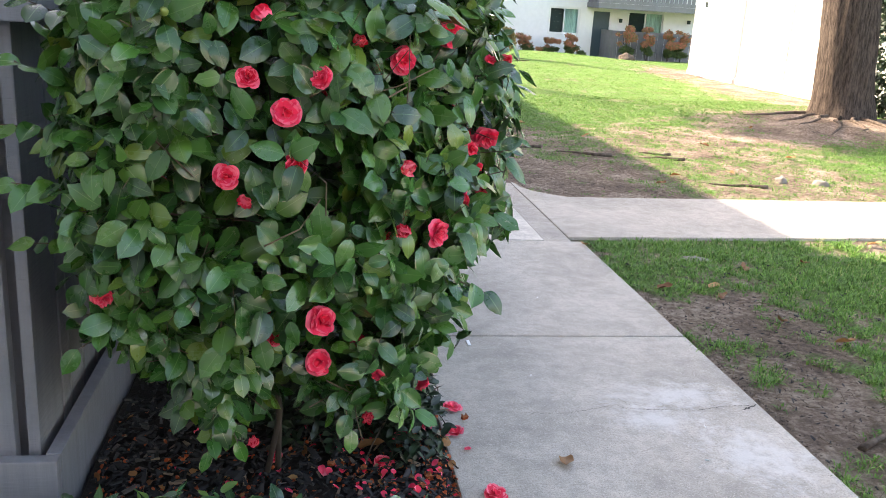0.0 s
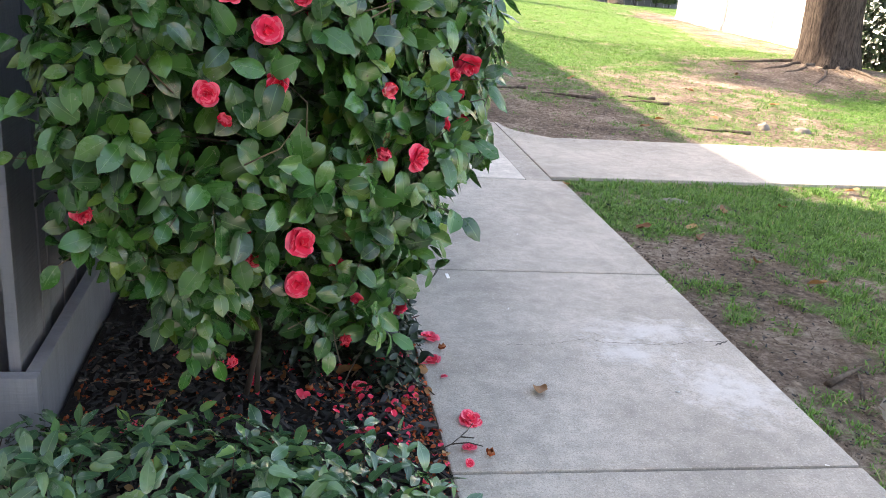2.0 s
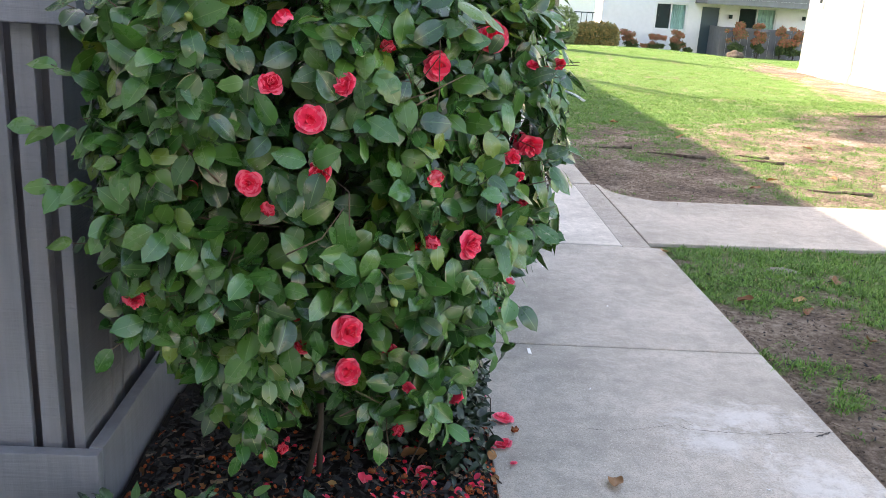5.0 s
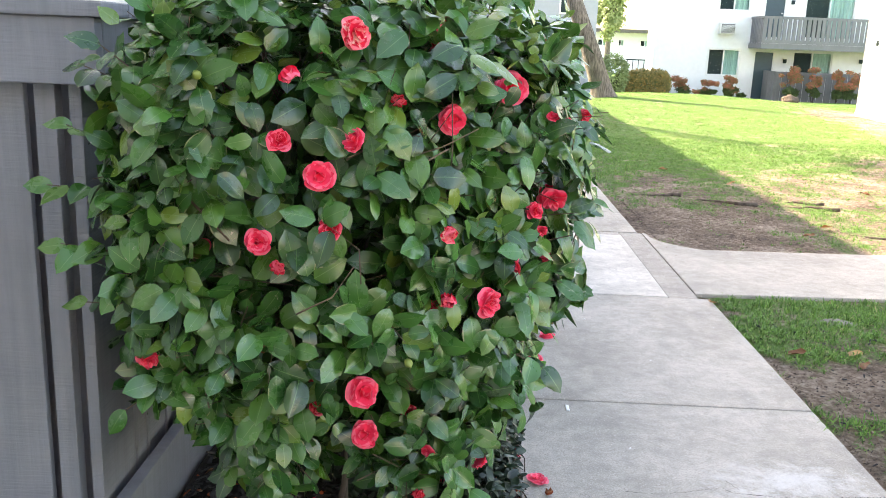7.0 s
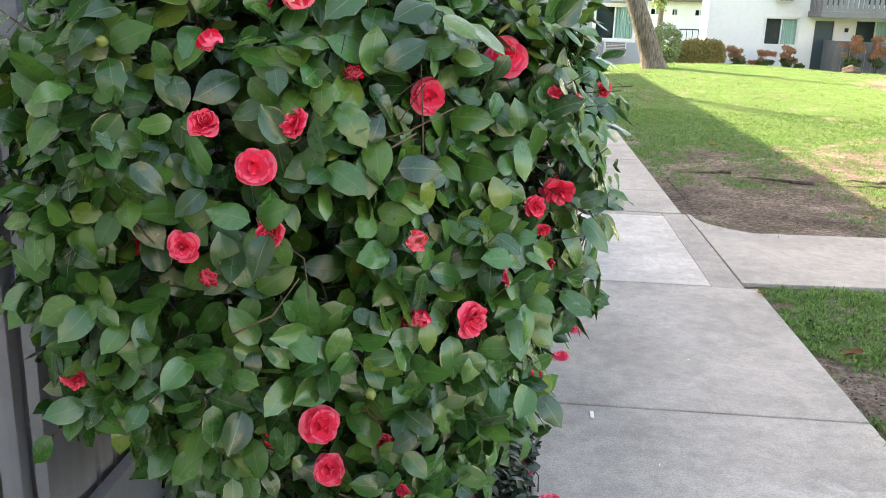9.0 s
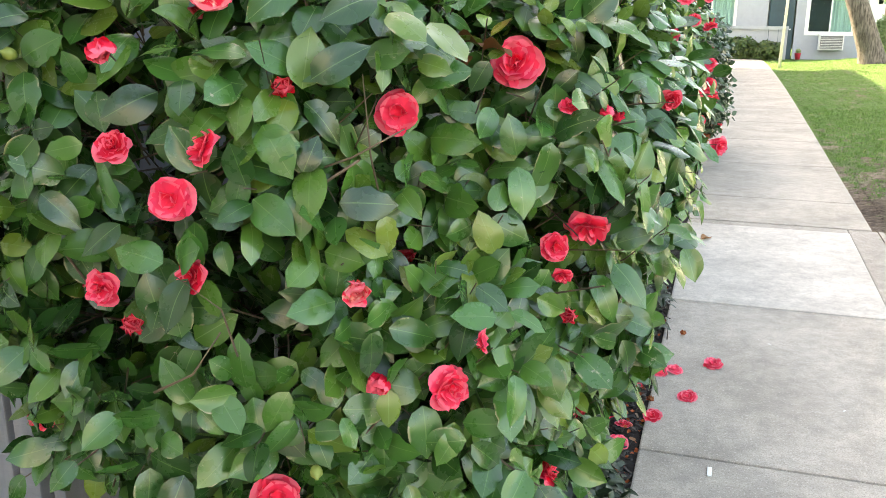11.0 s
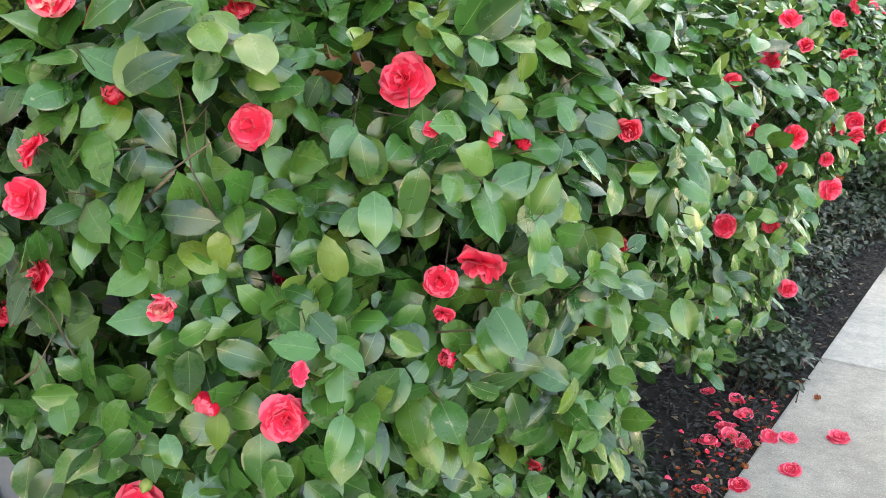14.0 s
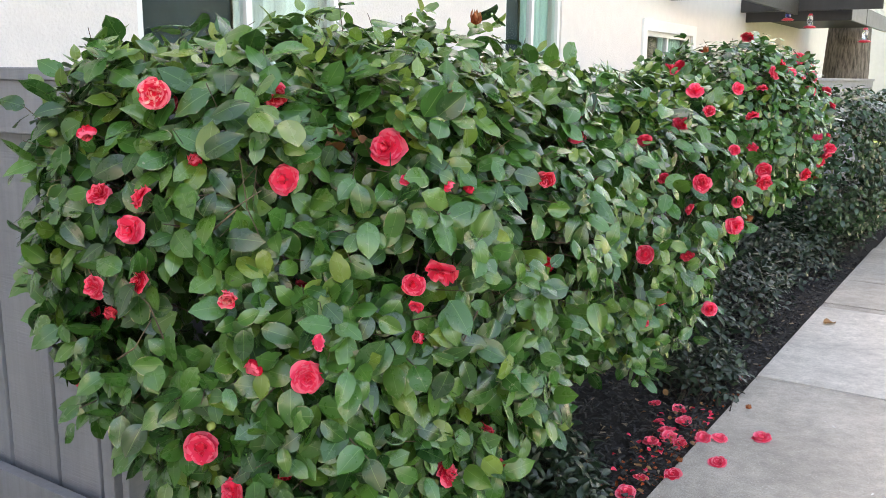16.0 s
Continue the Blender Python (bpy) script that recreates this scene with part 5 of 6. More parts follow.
tagged(part("roof_end", box(-6.5, 5.1, 31.9, 40.5, BZ + 5.6, BZ + 5.85), M_ROOF), "flat dark roof", "roof", kind="structure")
hw = thing("patio_screen", (0.2, 31.0, BZ), "low blue-grey board screen before the door", "fence")
part("rail", box(-1.6, 2.15, -0.05, 0.06, 0.98, 1.08), M_BLUEWALL, hw)
for k in range(13):
    part("board", box(-1.6 + 0.288 * k, -1.325 + 0.288 * k, 0.0, 0.03, 0.0, 0.98), M_BLUEWALL, hw)
post = thing("white_pole", (1.84, 24.2, -0.16), "thin white metal pole beside the path", "pole")
part("pole", tube([(0, 0, 0), (0.05, 0, 2.0), (0.1, 0, 4.2)], [0.036, 0.034, 0.032], 12), M_METAL, post, smooth=True)
air_conditioner(facing(3.5, 32.39, 1.72, "-y"), 0.55, 0.42, "white wall air conditioner under upper window")
air_conditioner(facing(3.35, 32.39, -0.1, "-y"), 0.75, 0.5, "grey wall air conditioner under the window")
pot = thing("flower_pot", (2.75, 31.9, BZ), "small red pot with a pale plant beside wall", "pot")
part("pot", tube([(0, 0, 0), (0, 0, 0.20), (0, 0, 0.23)], [0.07, 0.10, 0.11], 14), M_RED, pot, smooth=True)
part("plant", tube([(0, 0, 0.23), (0.01, 0, 0.30), (0, 0.01, 0.36)], [0.08, 0.10, 0.04], 9, None, 0.5, random.Random(4)), M_FEATHER, pot)

# ---- long white house far beyond ----
FM = facing(2.0, 66.0, -0.7, "-y")
far_holes = [(7.6, 8.3, 1.95, 2.4), (9.1, 9.5, 1.95, 2.4), (10.7, 11.35, 1.95, 2.4)]
wall("wall_far_house", FM, 20.0, 2.9, 0.25, far_holes, M_FARWALL, "white two-storey house wall far off")
for k, hh in enumerate(far_holes):
    window("window_far_%d" % (k + 1), FM, *hh, "small far window with curtain")
tagged(part("roof_far", box(1.5, 22.5, 65.3, 75.0, 2.2, 2.45), M_ROOF), "flat grey roof", "roof", kind="structure")
shell("wall_far_side", 2.0, 22.0, 66.26, 74.0, -0.7, 2.19, "wen", M_FARWALL, "plain white house wall")
rail = thing("walkway_rail", (11.5, 64.6, -0.65), "dark metal walkway railing on the far house", "railing")
part("rail", box(0, 8, 0, 0.06, 0.95, 1.02), M_SCREEN, rail)
part("deck", box(0, 8, 0, 1.35, -0.15, 0.0), M_BALC, rail)
for k in range(20):
    part("baluster", box(0.1 + 0.4 * k, 0.14 + 0.4 * k, 0.01, 0.05, 0.0, 0.95), M_SCREEN, rail)
for k in range(3):
    part("post", box(0.3 + 3.6 * k, 0.42 + 3.6 * k, 0.02, 0.14, -0.5, -0.15), M_SCREEN, rail)


# ---- trees and shrubs ----
def tree(label, base, points, radii, crown, count, leaf, seed, bark, leaves, sides=20, flare=0.0, limbs=8):
    rng, rn = np.random.default_rng(seed), random.Random(seed)
    ob = thing("tree", base, label, "tree")
    if sides > 30:
        # more rings, so that the furrows of the bark show
        zs = [p[2] for p in points]
        fine = np.concatenate([np.arange(zs[0], 2.6, 0.07), np.arange(2.6, zs[-1], 0.4), [zs[-1]]])
        radii = list(np.interp(fine, zs, radii))
        points = [(float(np.interp(z, zs, [p[0] for p in points])), 0.0, float(z)) for z in fine]
    bm = tube(points, radii, sides)
    for v in bm.verts:
        q = math.atan2(v.co.y, v.co.x)
        ridge = noise.noise(Vector((math.cos(q) * 5, math.sin(q) * 5, v.co.z * 0.5 + seed)))
        k = 1 + 0.06 * ridge + (0.07 * noise.noise(Vector((math.cos(q) * 15, math.sin(q) * 15, v.co.z * 2.2))) if sides > 30 else 0) + flare * math.exp(-max(v.co.z, 0) / 0.22) * (0.55 + 0.45 * math.sin(q * 5 + seed))
        c = Vector(points[0]).lerp(Vector(points[-1]), min(1, max(0, v.co.z / points[-1][2])))
        v.co.x, v.co.y = c.x + (v.co.x - c.x) * k, c.y + (v.co.y - c.y) * k
    part("trunk", bm, bark, ob, smooth=True)
    top = np.array(points[-1])
    cc, hh = np.array(crown[0]), np.array(crown[1])
    ends = cc + unit(rng.normal(0, 1, (limbs, 3))) * hh * rng.uniform(0.4, 0.85, (limbs, 1))
    for e in ends:
        s = np.array(points[-2]) * 0.5 + top * 0.5
        m = (s + e) / 2 + rng.normal(0, 0.25, 3)
        part("limb", tube([tuple(s), tuple(m), tuple(e)], [radii[-1] * 0.55, radii[-1] * 0.3, 0.02], 8), bark, ob, smooth=True)
    lobes = [(cc, hh * 0.6, 2.2)] + [(e, hh * rng.uniform(0.28, 0.45), 2.2) for e in ends]
    p, n, _ = lobe_points(lobes, count, rng)
    p = p - n * rng.exponential(0.25, len(p))[:, None]
    a, d, nn, ln = shoots_to_leaves(p, n, 3, leaf, rng, leaf * 1.5)
    tagged(finish("crown", joined_leaves("crown", CARD_LEAVES, a, frames_from(d, nn), ln, rng), leaves, ob), kind="stuff")
    return ob


tree("large red-brown barked tree with roots on the lawn", (7.42, 11.35, 0.05), [(0, 0, -0.25), (0, 0, 0.05), (-0.02, 0, 0.3), (-0.06, 0, 0.8), (-0.13, 0, 1.6), (-0.26, 0, 3.0), (-0.35, 0, 5.0)], [0.50, 0.43, 0.39, 0.37, 0.355, 0.33, 0.27], ((0.1, 0.4, 6.8), (2.6, 2.6, 2.0)), 2200, 0.16, 31, M_BARK, M_TREE, 72, 0.14)
# real trunk; its unseen crown is placed to dapple the white wall
tree("leaning grey-barked tree at the lawn's end", (3.9, 23.6, -0.16), [(0, 0, -0.2), (0, 0, 0.1), (-0.2, 0, 0.6), (-0.50, 0, 1.4), (-0.95, 0, 2.5), (-1.3, 0.2, 4.2), (-1.4, 0.8, 6.4)], [0.42, 0.33, 0.27, 0.24, 0.21, 0.15, 0.08], ((-1.2, 1.3, 8.0), (1.3, 1.3, 1.0)), 620, 0.16, 32, M_GREYBARK, M_TREE, 18, 0.2, limbs=5)
# real trunk; the crown out of view is added to dapple the lawn
tree("thick brown tree trunk behind the balcony", (-1.72, 20.6, -0.1), [(0, 0, -0.2), (0, 0, 0.5), (0, 0.1, 2.0), (0.0, 0.2, 3.8), (-0.2, 0.0, 4.8)], [0.58, 0.47, 0.43, 0.36, 0.09], ((-0.6, -3.4, 9.0), (1.9, 2.2, 0.9)), 560, 0.16, 33, M_GREYBARK, M_TREE, 24, 0.15, limbs=5)
tree("pale feathery tree beyond the houses", (8.2, 52.0, -0.8), [(0, 0, -0.2), (0, 0, 2.0), (0.1, 0, 4.0)], [0.2, 0.15, 0.08], ((0, 0, 4.4), (1.25, 1.25, 2.3)), 1600, 0.17, 34, M_GREYBARK, M_FEATHER, 10)
tree("broad green tree beyond the far houses", (-3.0, 60.0, -0.8), [(0, 0, -0.2), (0, 0, 2.0), (0.1, 0, 6.0)], [0.4, 0.3, 0.2], ((0, 0, 7.2), (4.5, 4.0, 3.6)), 2200, 0.3, 35, M_GREYBARK, M_TREE, 10)
tree("broad green tree beside the end house", (15.0, 54.0, -0.8), [(0, 0, -0.2), (0, 0, 2.0), (0.1, 0, 6.0)], [0.4, 0.3, 0.2], ((0, 0, 7.5), (4.0, 4.0, 3.0)), 1500, 0.3, 36, M_GREYBARK, M_TREE, 10)


def shrub(name, label, base, lobes, count, leaf, seed, material, category="shrub"):
    rng = np.random.default_rng(seed)
    ob = thing(name, base, label, category)
    p, n, ins = lobe_points(lobes, count, rng)
    p, n = p[~ins & (p[:, 2] > 0.03)], n[~ins & (p[:, 2] > 0.03)]
    p = p - n * rng.exponential(0.05, len(p))[:, None]
    a, d, nn, ln = shoots_to_leaves(p, n, 3, leaf, rng, leaf)
    tagged(finish("foliage", joined_leaves("foliage", CARD_LEAVES, a, frames_from(d, nn), ln, rng), material, ob), kind="stuff")
    part("stem", branches((0, 0, -0.05), p[rng.choice(len(p), 8)] * 0.8, rng, 0.03), M_STEM, ob)
    return ob


shrub("box_hedge", "clipped bronze-topped hedge before the far house", (7.35, 35.5, -0.62), [((0, 0, 0.53), (0.86, 0.6, 0.55), 4)], 3600, 0.085, 41, M_BRONZE, "hedge")
# the end house shades this shrub; its sunlit look comes from the leaf colour
shrub("shrub", "light green feathery shrub beside the hedge", (5.8, 34.5, -0.6), [((0, 0, 0.8), (0.6, 0.6, 0.86), 2.2)], 1100, 0.085, 42, M_FEATHER)
def nandina(x, y, z, w, hgt, leggy, seed, label):
    """A loose upright shrub: green below, red new leaves above, on bare canes."""
    rng = np.random.default_rng(seed)
    ob = thing("nandina", (x, y, z), label, "shrub", "nandinas before the white house")
    for part_name, mat, share, z0, z1 in (("lower_foliage", M_HEDGE, 0.9, 0.25 if leggy else 0.1, 0.5), ("new_foliage", M_RUST, 0.85, 0.45, 1.0)):
        lobes = [(np.array([rng.normal(0, 0.4) * w, rng.normal(0, 0.3) * w, hgt * rng.uniform(z0, z1)]), np.array([w, w, hgt * 0.16]) * rng.uniform(0.3, 0.65) * share, 2.0) for _ in range(7)]
        p, n, _ = lobe_points(lobes, 520, rng)
        a, d, nn, ln = shoots_to_leaves(p, n, 3, 0.088, rng, 0.09)
        tagged(finish(part_name, joined_leaves(part_name, COVER_LEAVES, a, frames_from(d, nn), ln, rng), mat, ob), kind="stuff")
    part("canes", branches((0, 0, -0.05), np.stack([rng.normal(0, 0.3 * w, 6), rng.normal(0, 0.3 * w, 6), hgt * rng.uniform(0.6, 0.95, 6)], -1), rng, 0.012, 0.7), M_STEM, ob)


for k, (x, y, w, hgt) in enumerate(((8.9, 36.1, 0.40, 1.02), (9.85, 36.1, 0.42, 0.74), (10.82, 36.1, 0.34, 0.97))):
    nandina(x, y, -0.68, w, hgt, False, 50 + k, "small reddish nandina shrub by the white wall")
for k, (x, w, hgt) in enumerate(((12.9, 0.34, 1.55), (13.85, 0.32, 1.36), (14.78, 0.22, 1.25), (15.35, 0.44, 1.45))):
    nandina(x, 35.4, -0.66, w, hgt, True, 70 + k, "leggy nandina with orange top before the screen")
# M_SHADY again: dull leaves with shade added to their colour
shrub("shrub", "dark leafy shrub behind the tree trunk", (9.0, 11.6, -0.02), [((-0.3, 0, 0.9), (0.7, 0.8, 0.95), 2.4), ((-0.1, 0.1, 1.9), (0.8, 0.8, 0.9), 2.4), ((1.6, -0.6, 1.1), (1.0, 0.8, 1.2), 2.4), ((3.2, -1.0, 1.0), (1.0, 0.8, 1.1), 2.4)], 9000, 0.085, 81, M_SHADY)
for k, (x, y, w, hgt) in enumerate(((1.0, 30.4, 0.55, 0.36), (1.75, 30.3, 0.45, 0.30), (0.15, 30.6, 0.4, 0.25))):
    shrub("shrub", "leafy green shrub before the end house", (x, y, -0.36), [((0, 0, hgt), (w, 0.5, hgt), 2.2)], 600, 0.10, 90 + k, M_HEDGE)


def rock(at, r, seed, label, material=M_STONE):
    bm = bmesh.new()
    bmesh.ops.create_icosphere(bm, subdivisions=3, radius=1.0)
    for v in bm.verts:
        k = 1 + 0.35 * noise.noise(v.co * 1.4 + Vector((seed, 0, 0))) + 0.1 * noise.noise(v.co * 4)
        v.co = Vector((v.co.x * r[0], v.co.y * r[1], v.co.z * r[2])) * k
    ob = part("rock", bm, material, smooth=True)
    ob.location = at
    return tagged(ob, label, "rock", "stones on the lawn")


rock((11.56, 31.5, -0.30), (0.30, 0.26, 0.17), 1, "grey-brown boulder on the lawn", M_ROOT)
rock((4.55, 7.05, -0.02), (0.07, 0.06, 0.045), 2, "pale stone on the grass")
rock((4.2, 7.1, -0.01), (0.05, 0.05, 0.045), 3, "small pale stone on the grass")
rock((2.29, 4.64, -0.035), (0.11, 0.06, 0.030), 4, "flat pale stone set in the lawn")
rock((2.07, 2.18, -0.03), (0.10, 0.13, 0.05), 5, "flat rough stone in bare soil")


def root(points, r, seed):
    rn = random.Random(seed)
    pts = [(x, y, ground_z(x, y) + z) for x, y, z in points]
    n = len(pts)
    ob = part("tree_root", tube(pts, [r * (1 - 0.75 * k / (n - 1)) for k in range(n)], 8, None, 0.3, rn), M_ROOT, smooth=True)
    return tagged(ob, "bare grey surface root in trodden earth", "root", "surface roots")


for k in range(11):
    rn = random.Random(200 + k)
    if k < 6:
        q = radians((195, 215, 235, 255, 280, 165)[k])
        sx, sy, ln_, r = 7.42 + 0.45 * math.cos(q), 11.35 + 0.45 * math.sin(q), rn.uniform(0.9, 1.8), 0.030
    else:
        q = radians(rn.uniform(150, 200))
        sx, sy, ln_, r = rn.uniform(2.3, 4.4), rn.uniform(6.7, 8.6), rn.uniform(0.4, 0.9), 0.018
    pts = []
    for j in range(8):
        t = j / 7
        pts.append((sx + math.cos(q) * ln_ * t + rn.uniform(-0.05, 0.05), sy + math.sin(q) * ln_ * t + rn.uniform(-0.05, 0.05), 0.012 - 0.035 * t * t))
    root(pts, r, 300 + k)


root([(1.90, 2.40, 0.006), (1.97, 2.44, 0.012), (2.06, 2.49, 0.010), (2.15, 2.56, -0.004)], 0.015, 320)
root([(1.97, 2.30, 0.004), (2.03, 2.40, 0.010), (2.08, 2.50, 0.0)], 0.008, 321)


# ---- grass ----
def grass(name, label, x0, x1, y0, y1, tufts, per, length, width, spread, seed, least=0.42, skip=None):
    """Tufts of bent blades, where the turf is thick enough."""
    rng = np.random.default_rng(seed)
    tx, ty = rng.uniform(x0, x1, tufts), rng.uniform(y0, y1, tufts)
    c = np.array([cover(x, y) for x, y in zip(tx, ty)])
    keep = c + rng.normal(0, 0.14, tufts) > least
    if skip is not None:
        keep &= ~skip(tx, ty)
    tx, ty, c = tx[keep], ty[keep], c[keep]
    tz = np.array([ground_z(x, y) for x, y in zip(tx, ty)])
    size = rng.uniform(0.55, 1.35, len(tx)) * (0.6 + 0.5 * c)
    who = np.repeat(np.arange(len(tx)), per)
    n = len(who)
    q, lean = rng.uniform(0, 6.283, n), rng.uniform(0.2, 1.7, n)
    dx, dy = np.cos(q), np.sin(q)
    out = spread * rng.random(n) * size[who]
    ln_ = length * rng.uniform(0.45, 1.2, n) * size[who]
    w = width * rng.uniform(0.6, 1.3, n)
    b = np.stack([tx[who] + dx * out, ty[who] + dy * out, tz[who] - 0.006], -1)
    side = np.stack([-dy, dx, 0 * dx], -1) * w[:, None]
    m = b + np.stack([dx * lean * 0.4, dy * lean * 0.4, 0.62 + 0 * dx], -1) * ln_[:, None]
    e = b + np.stack([dx * lean, dy * lean, 1.0 - 0.50 * lean], -1) * ln_[:, None]
    v = np.stack([b - side, b + side, m + side * 0.8, m - side * 0.8, e], 1).reshape(-1, 3)
    f = [g for k in range(0, 5 * n, 5) for g in ((k, k + 1, k + 2, k + 3), (k + 3, k + 2, k + 4))]
    uv = np.tile(np.array([(-1, 0), (1, 0), (0.8, 0.6), (-0.8, 0.6), (0, 1)], np.float32), (n, 1))
    return tagged(finish(name, arrays_mesh(name, v.tolist(), f, uv), M_GRASS), label, "grass", kind="stuff")


def grass_material():
    n = Nodes("grass_blade", 0.55, 0.3)
    c = n.ramp(n.random(), (0.0, (0.052, 0.125, 0.026)), (0.45, (0.120, 0.255, 0.052)), (0.94, (0.19, 0.37, 0.075)), (1.0, (0.40, 0.36, 0.17)))
    n.done(c)
    n.translucent(c, 0.2)
    return n.mat


M_GRASS = grass_material()
grass("grass_near", "short tufted lawn grass beside the path", 1.70, 4.6, 1.2, 5.12, 9000, 12, 0.040, 0.0026, 0.026, 61, least=0.62, skip=lambda x, y: y > 5.0 + 0.055 * (x - 1.63))
grass("grass_sparse", "scattered weedy tufts on bare soil beside the path", 1.73, 3.0, 1.6, 4.5, 900, 8, 0.034, 0.0032, 0.03, 66, least=-1.0, skip=lambda x, y: np.array([noise.noise(Vector((5.0 * a, 5.0 * b, 2.0))) < 0.10 for a, b in zip(x, y)]))
grass("grass_side", "thin lawn grass beside the walk and the house", -2.4, 4.6, -4.0, 1.2, 4200, 10, 0.05, 0.0024, 0.05, 64, skip=lambda x, y: (x > -0.8) & (x < 1.72))
grass("grass_open", "open lawn grass away from the walk", 4.6, 9.0, -3.0, 5.0, 4500, 10, 0.05, 0.0024, 0.05, 65)
grass("grass_far", "sunlit tufted lawn grass beyond the side path", 1.66, 9.2, 6.3, 14.0, 17000, 11, 0.034, 0.0022, 0.05, 62, skip=lambda x, y: y < 6.19 + 0.055 * (x - 1.63) + 0.3 * np.maximum(0, 1 - (x - 1.6) / 0.3) ** 2)
grass("grass_distant", "green mown lawn towards the far houses", 1.62, 14.0, 14.0, 31.0, 15000, 8, 0.022, 0.004, 0.09, 63, skip=lambda x, y: (x > 9.2) & (y < 20.9))


# ---- mulch chips, petals, litter ----
def chips(name, label, count, area, size, material, seed, thick=0.25, z=0.0, spots=None, wide=1.0):
    rng = np.random.default_rng(seed)
    x0, x1, y0, y1 = area
    if spots is None:
        xs, ys = rng.uniform(x0, x1, count), y0 + (y1 - y0) * rng.random(count) ** 1.3
    else:
        k = rng.integers(0, len(spots), count)
        s = np.array(spots)[k]
        xs, ys = rng.normal(s[:, 0], s[:, 2]).clip(x0, x1), rng.normal(s[:, 1], s[:, 3]).clip(y0, y1)
    zs = z + rng.uniform(-0.006, 0.012, count) + np.array([fall(y) for y in ys])
    cube = np.array([(x, y, w) for w in (-1, 1) for y in (-1, 1) for x in (-1, 1)], float)
    quads = ((0, 2, 3, 1), (4, 5, 7, 6), (0, 1, 5, 4), (2, 6, 7, 3), (0, 4, 6, 2), (1, 3, 7, 5))
    ln_ = size * rng.uniform(0.4, 1.3, count)
    half = np.stack([ln_, wide * ln_ * rng.uniform(0.25, 0.5, count), ln_ * thick * rng.uniform(0.5, 1, count)], -1) / 2
    turns = frames_from(unit(np.concatenate([rng.normal(0, 1, (count, 2)), rng.normal(0, 0.25, (count, 1))], 1)), unit(rng.normal(0, 0.35, (count, 3)) + [0, 0, 1]))
    taper = np.where(cube[:, :1] > 0, 0.6, 1.0)
    v = np.einsum("nij,nvj->nvi", turns, (cube * np.concatenate([np.ones_like(taper), taper, taper], 1))[None] * half[:, None]) + np.stack([xs, ys, zs], -1)[:, None]
    f = [tuple(8 * k + q for q in face) for k in range(count) for face in quads]
    return tagged(finish(name, arrays_mesh(name, v.reshape(-1, 3).tolist(), f, np.zeros((8 * count, 2))), material), label, "litter", kind="stuff")


def chip_material():
    n = Nodes("black_bark_chip", 0.75, 0.4)
    c = n.ramp(n.random(), (0.0, (0.016, 0.016, 0.018)), (0.78, (0.040, 0.039, 0.042)), (0.96, (0.085, 0.078, 0.074)), (1.0, (0.30, 0.22, 0.15)))
    n.bump(n.noise(n.where(), 120, 4), 0.5, 0.003)
    return n.done(c)


CHIP = chip_material()
chips("mulch_chips", "black bark mulch chips", 17000, (-0.55, 0.475, 1.3, 8.4), 0.025, CHIP, 71)
CHIP_MESHES = []
rnd = random.Random(79)
for k in range(8):
    bm = box(-0.5, 0.5, -0.2, 0.2, -0.08, 0.08)
    for v in bm.verts:
        v.co += Vector((rnd.uniform(-0.12, 0.12), rnd.uniform(-0.08, 0.08), rnd.uniform(-0.03, 0.03)))
    mesh = bpy.data.meshes.new("bark_chip")
    bm.to_mesh(mesh)
    bm.free()
    mesh.materials.append(CHIP)
    CHIP_MESHES.append(mesh)
for k in range(280):
    chip = new("bark_chip", CHIP_MESHES[k % 8])
    chip.parent = bed
    x, y, size = rnd.uniform(-0.5, 0.46), rnd.uniform(1.9, 2.75), rnd.uniform(0.022, 0.05)
    chip.matrix_basis = Matrix.LocRotScale((x, y, rnd.uniform(0.0, 0.014)), Euler((rnd.uniform(-0.35, 0.35), rnd.uniform(-0.35, 0.35), rnd.uniform(0, 6.28))), (size, size * rnd.uniform(0.6, 1.1), size))
PETALS = [leaf_shape(0.42, 0.5, 0.35), leaf_shape(0.48, 0.25, -0.3), leaf_shape(0.36, 0.7, 0.5)]


def petals(name, label, count, size, material, seed, spots):
    """Loose petals strewn round some spots (x, y and spreads)."""
    rng = np.random.default_rng(seed)
    s = np.array(spots)[rng.integers(0, len(spots), count)]
    xs, ys = rng.normal(s[:, 0], s[:, 2]).clip(-0.54, 0.475), rng.normal(s[:, 1], s[:, 3]).clip(1.5, 5.6)
    p = np.stack([xs, ys, rng.uniform(0.0, 0.016, count)], -1)
    d = unit(np.concatenate([rng.normal(0, 1, (count, 2)), rng.normal(0, 0.3, (count, 1))], 1))
    nn = unit(rng.normal(0, 0.45, (count, 3)) + [0, 0, 1])
    return tagged(finish(name, joined_leaves(name, PETALS, p, frames_from(d, nn), size * rng.uniform(0.5, 1.2, count), rng), material, smooth=True), label, "litter", kind="stuff")


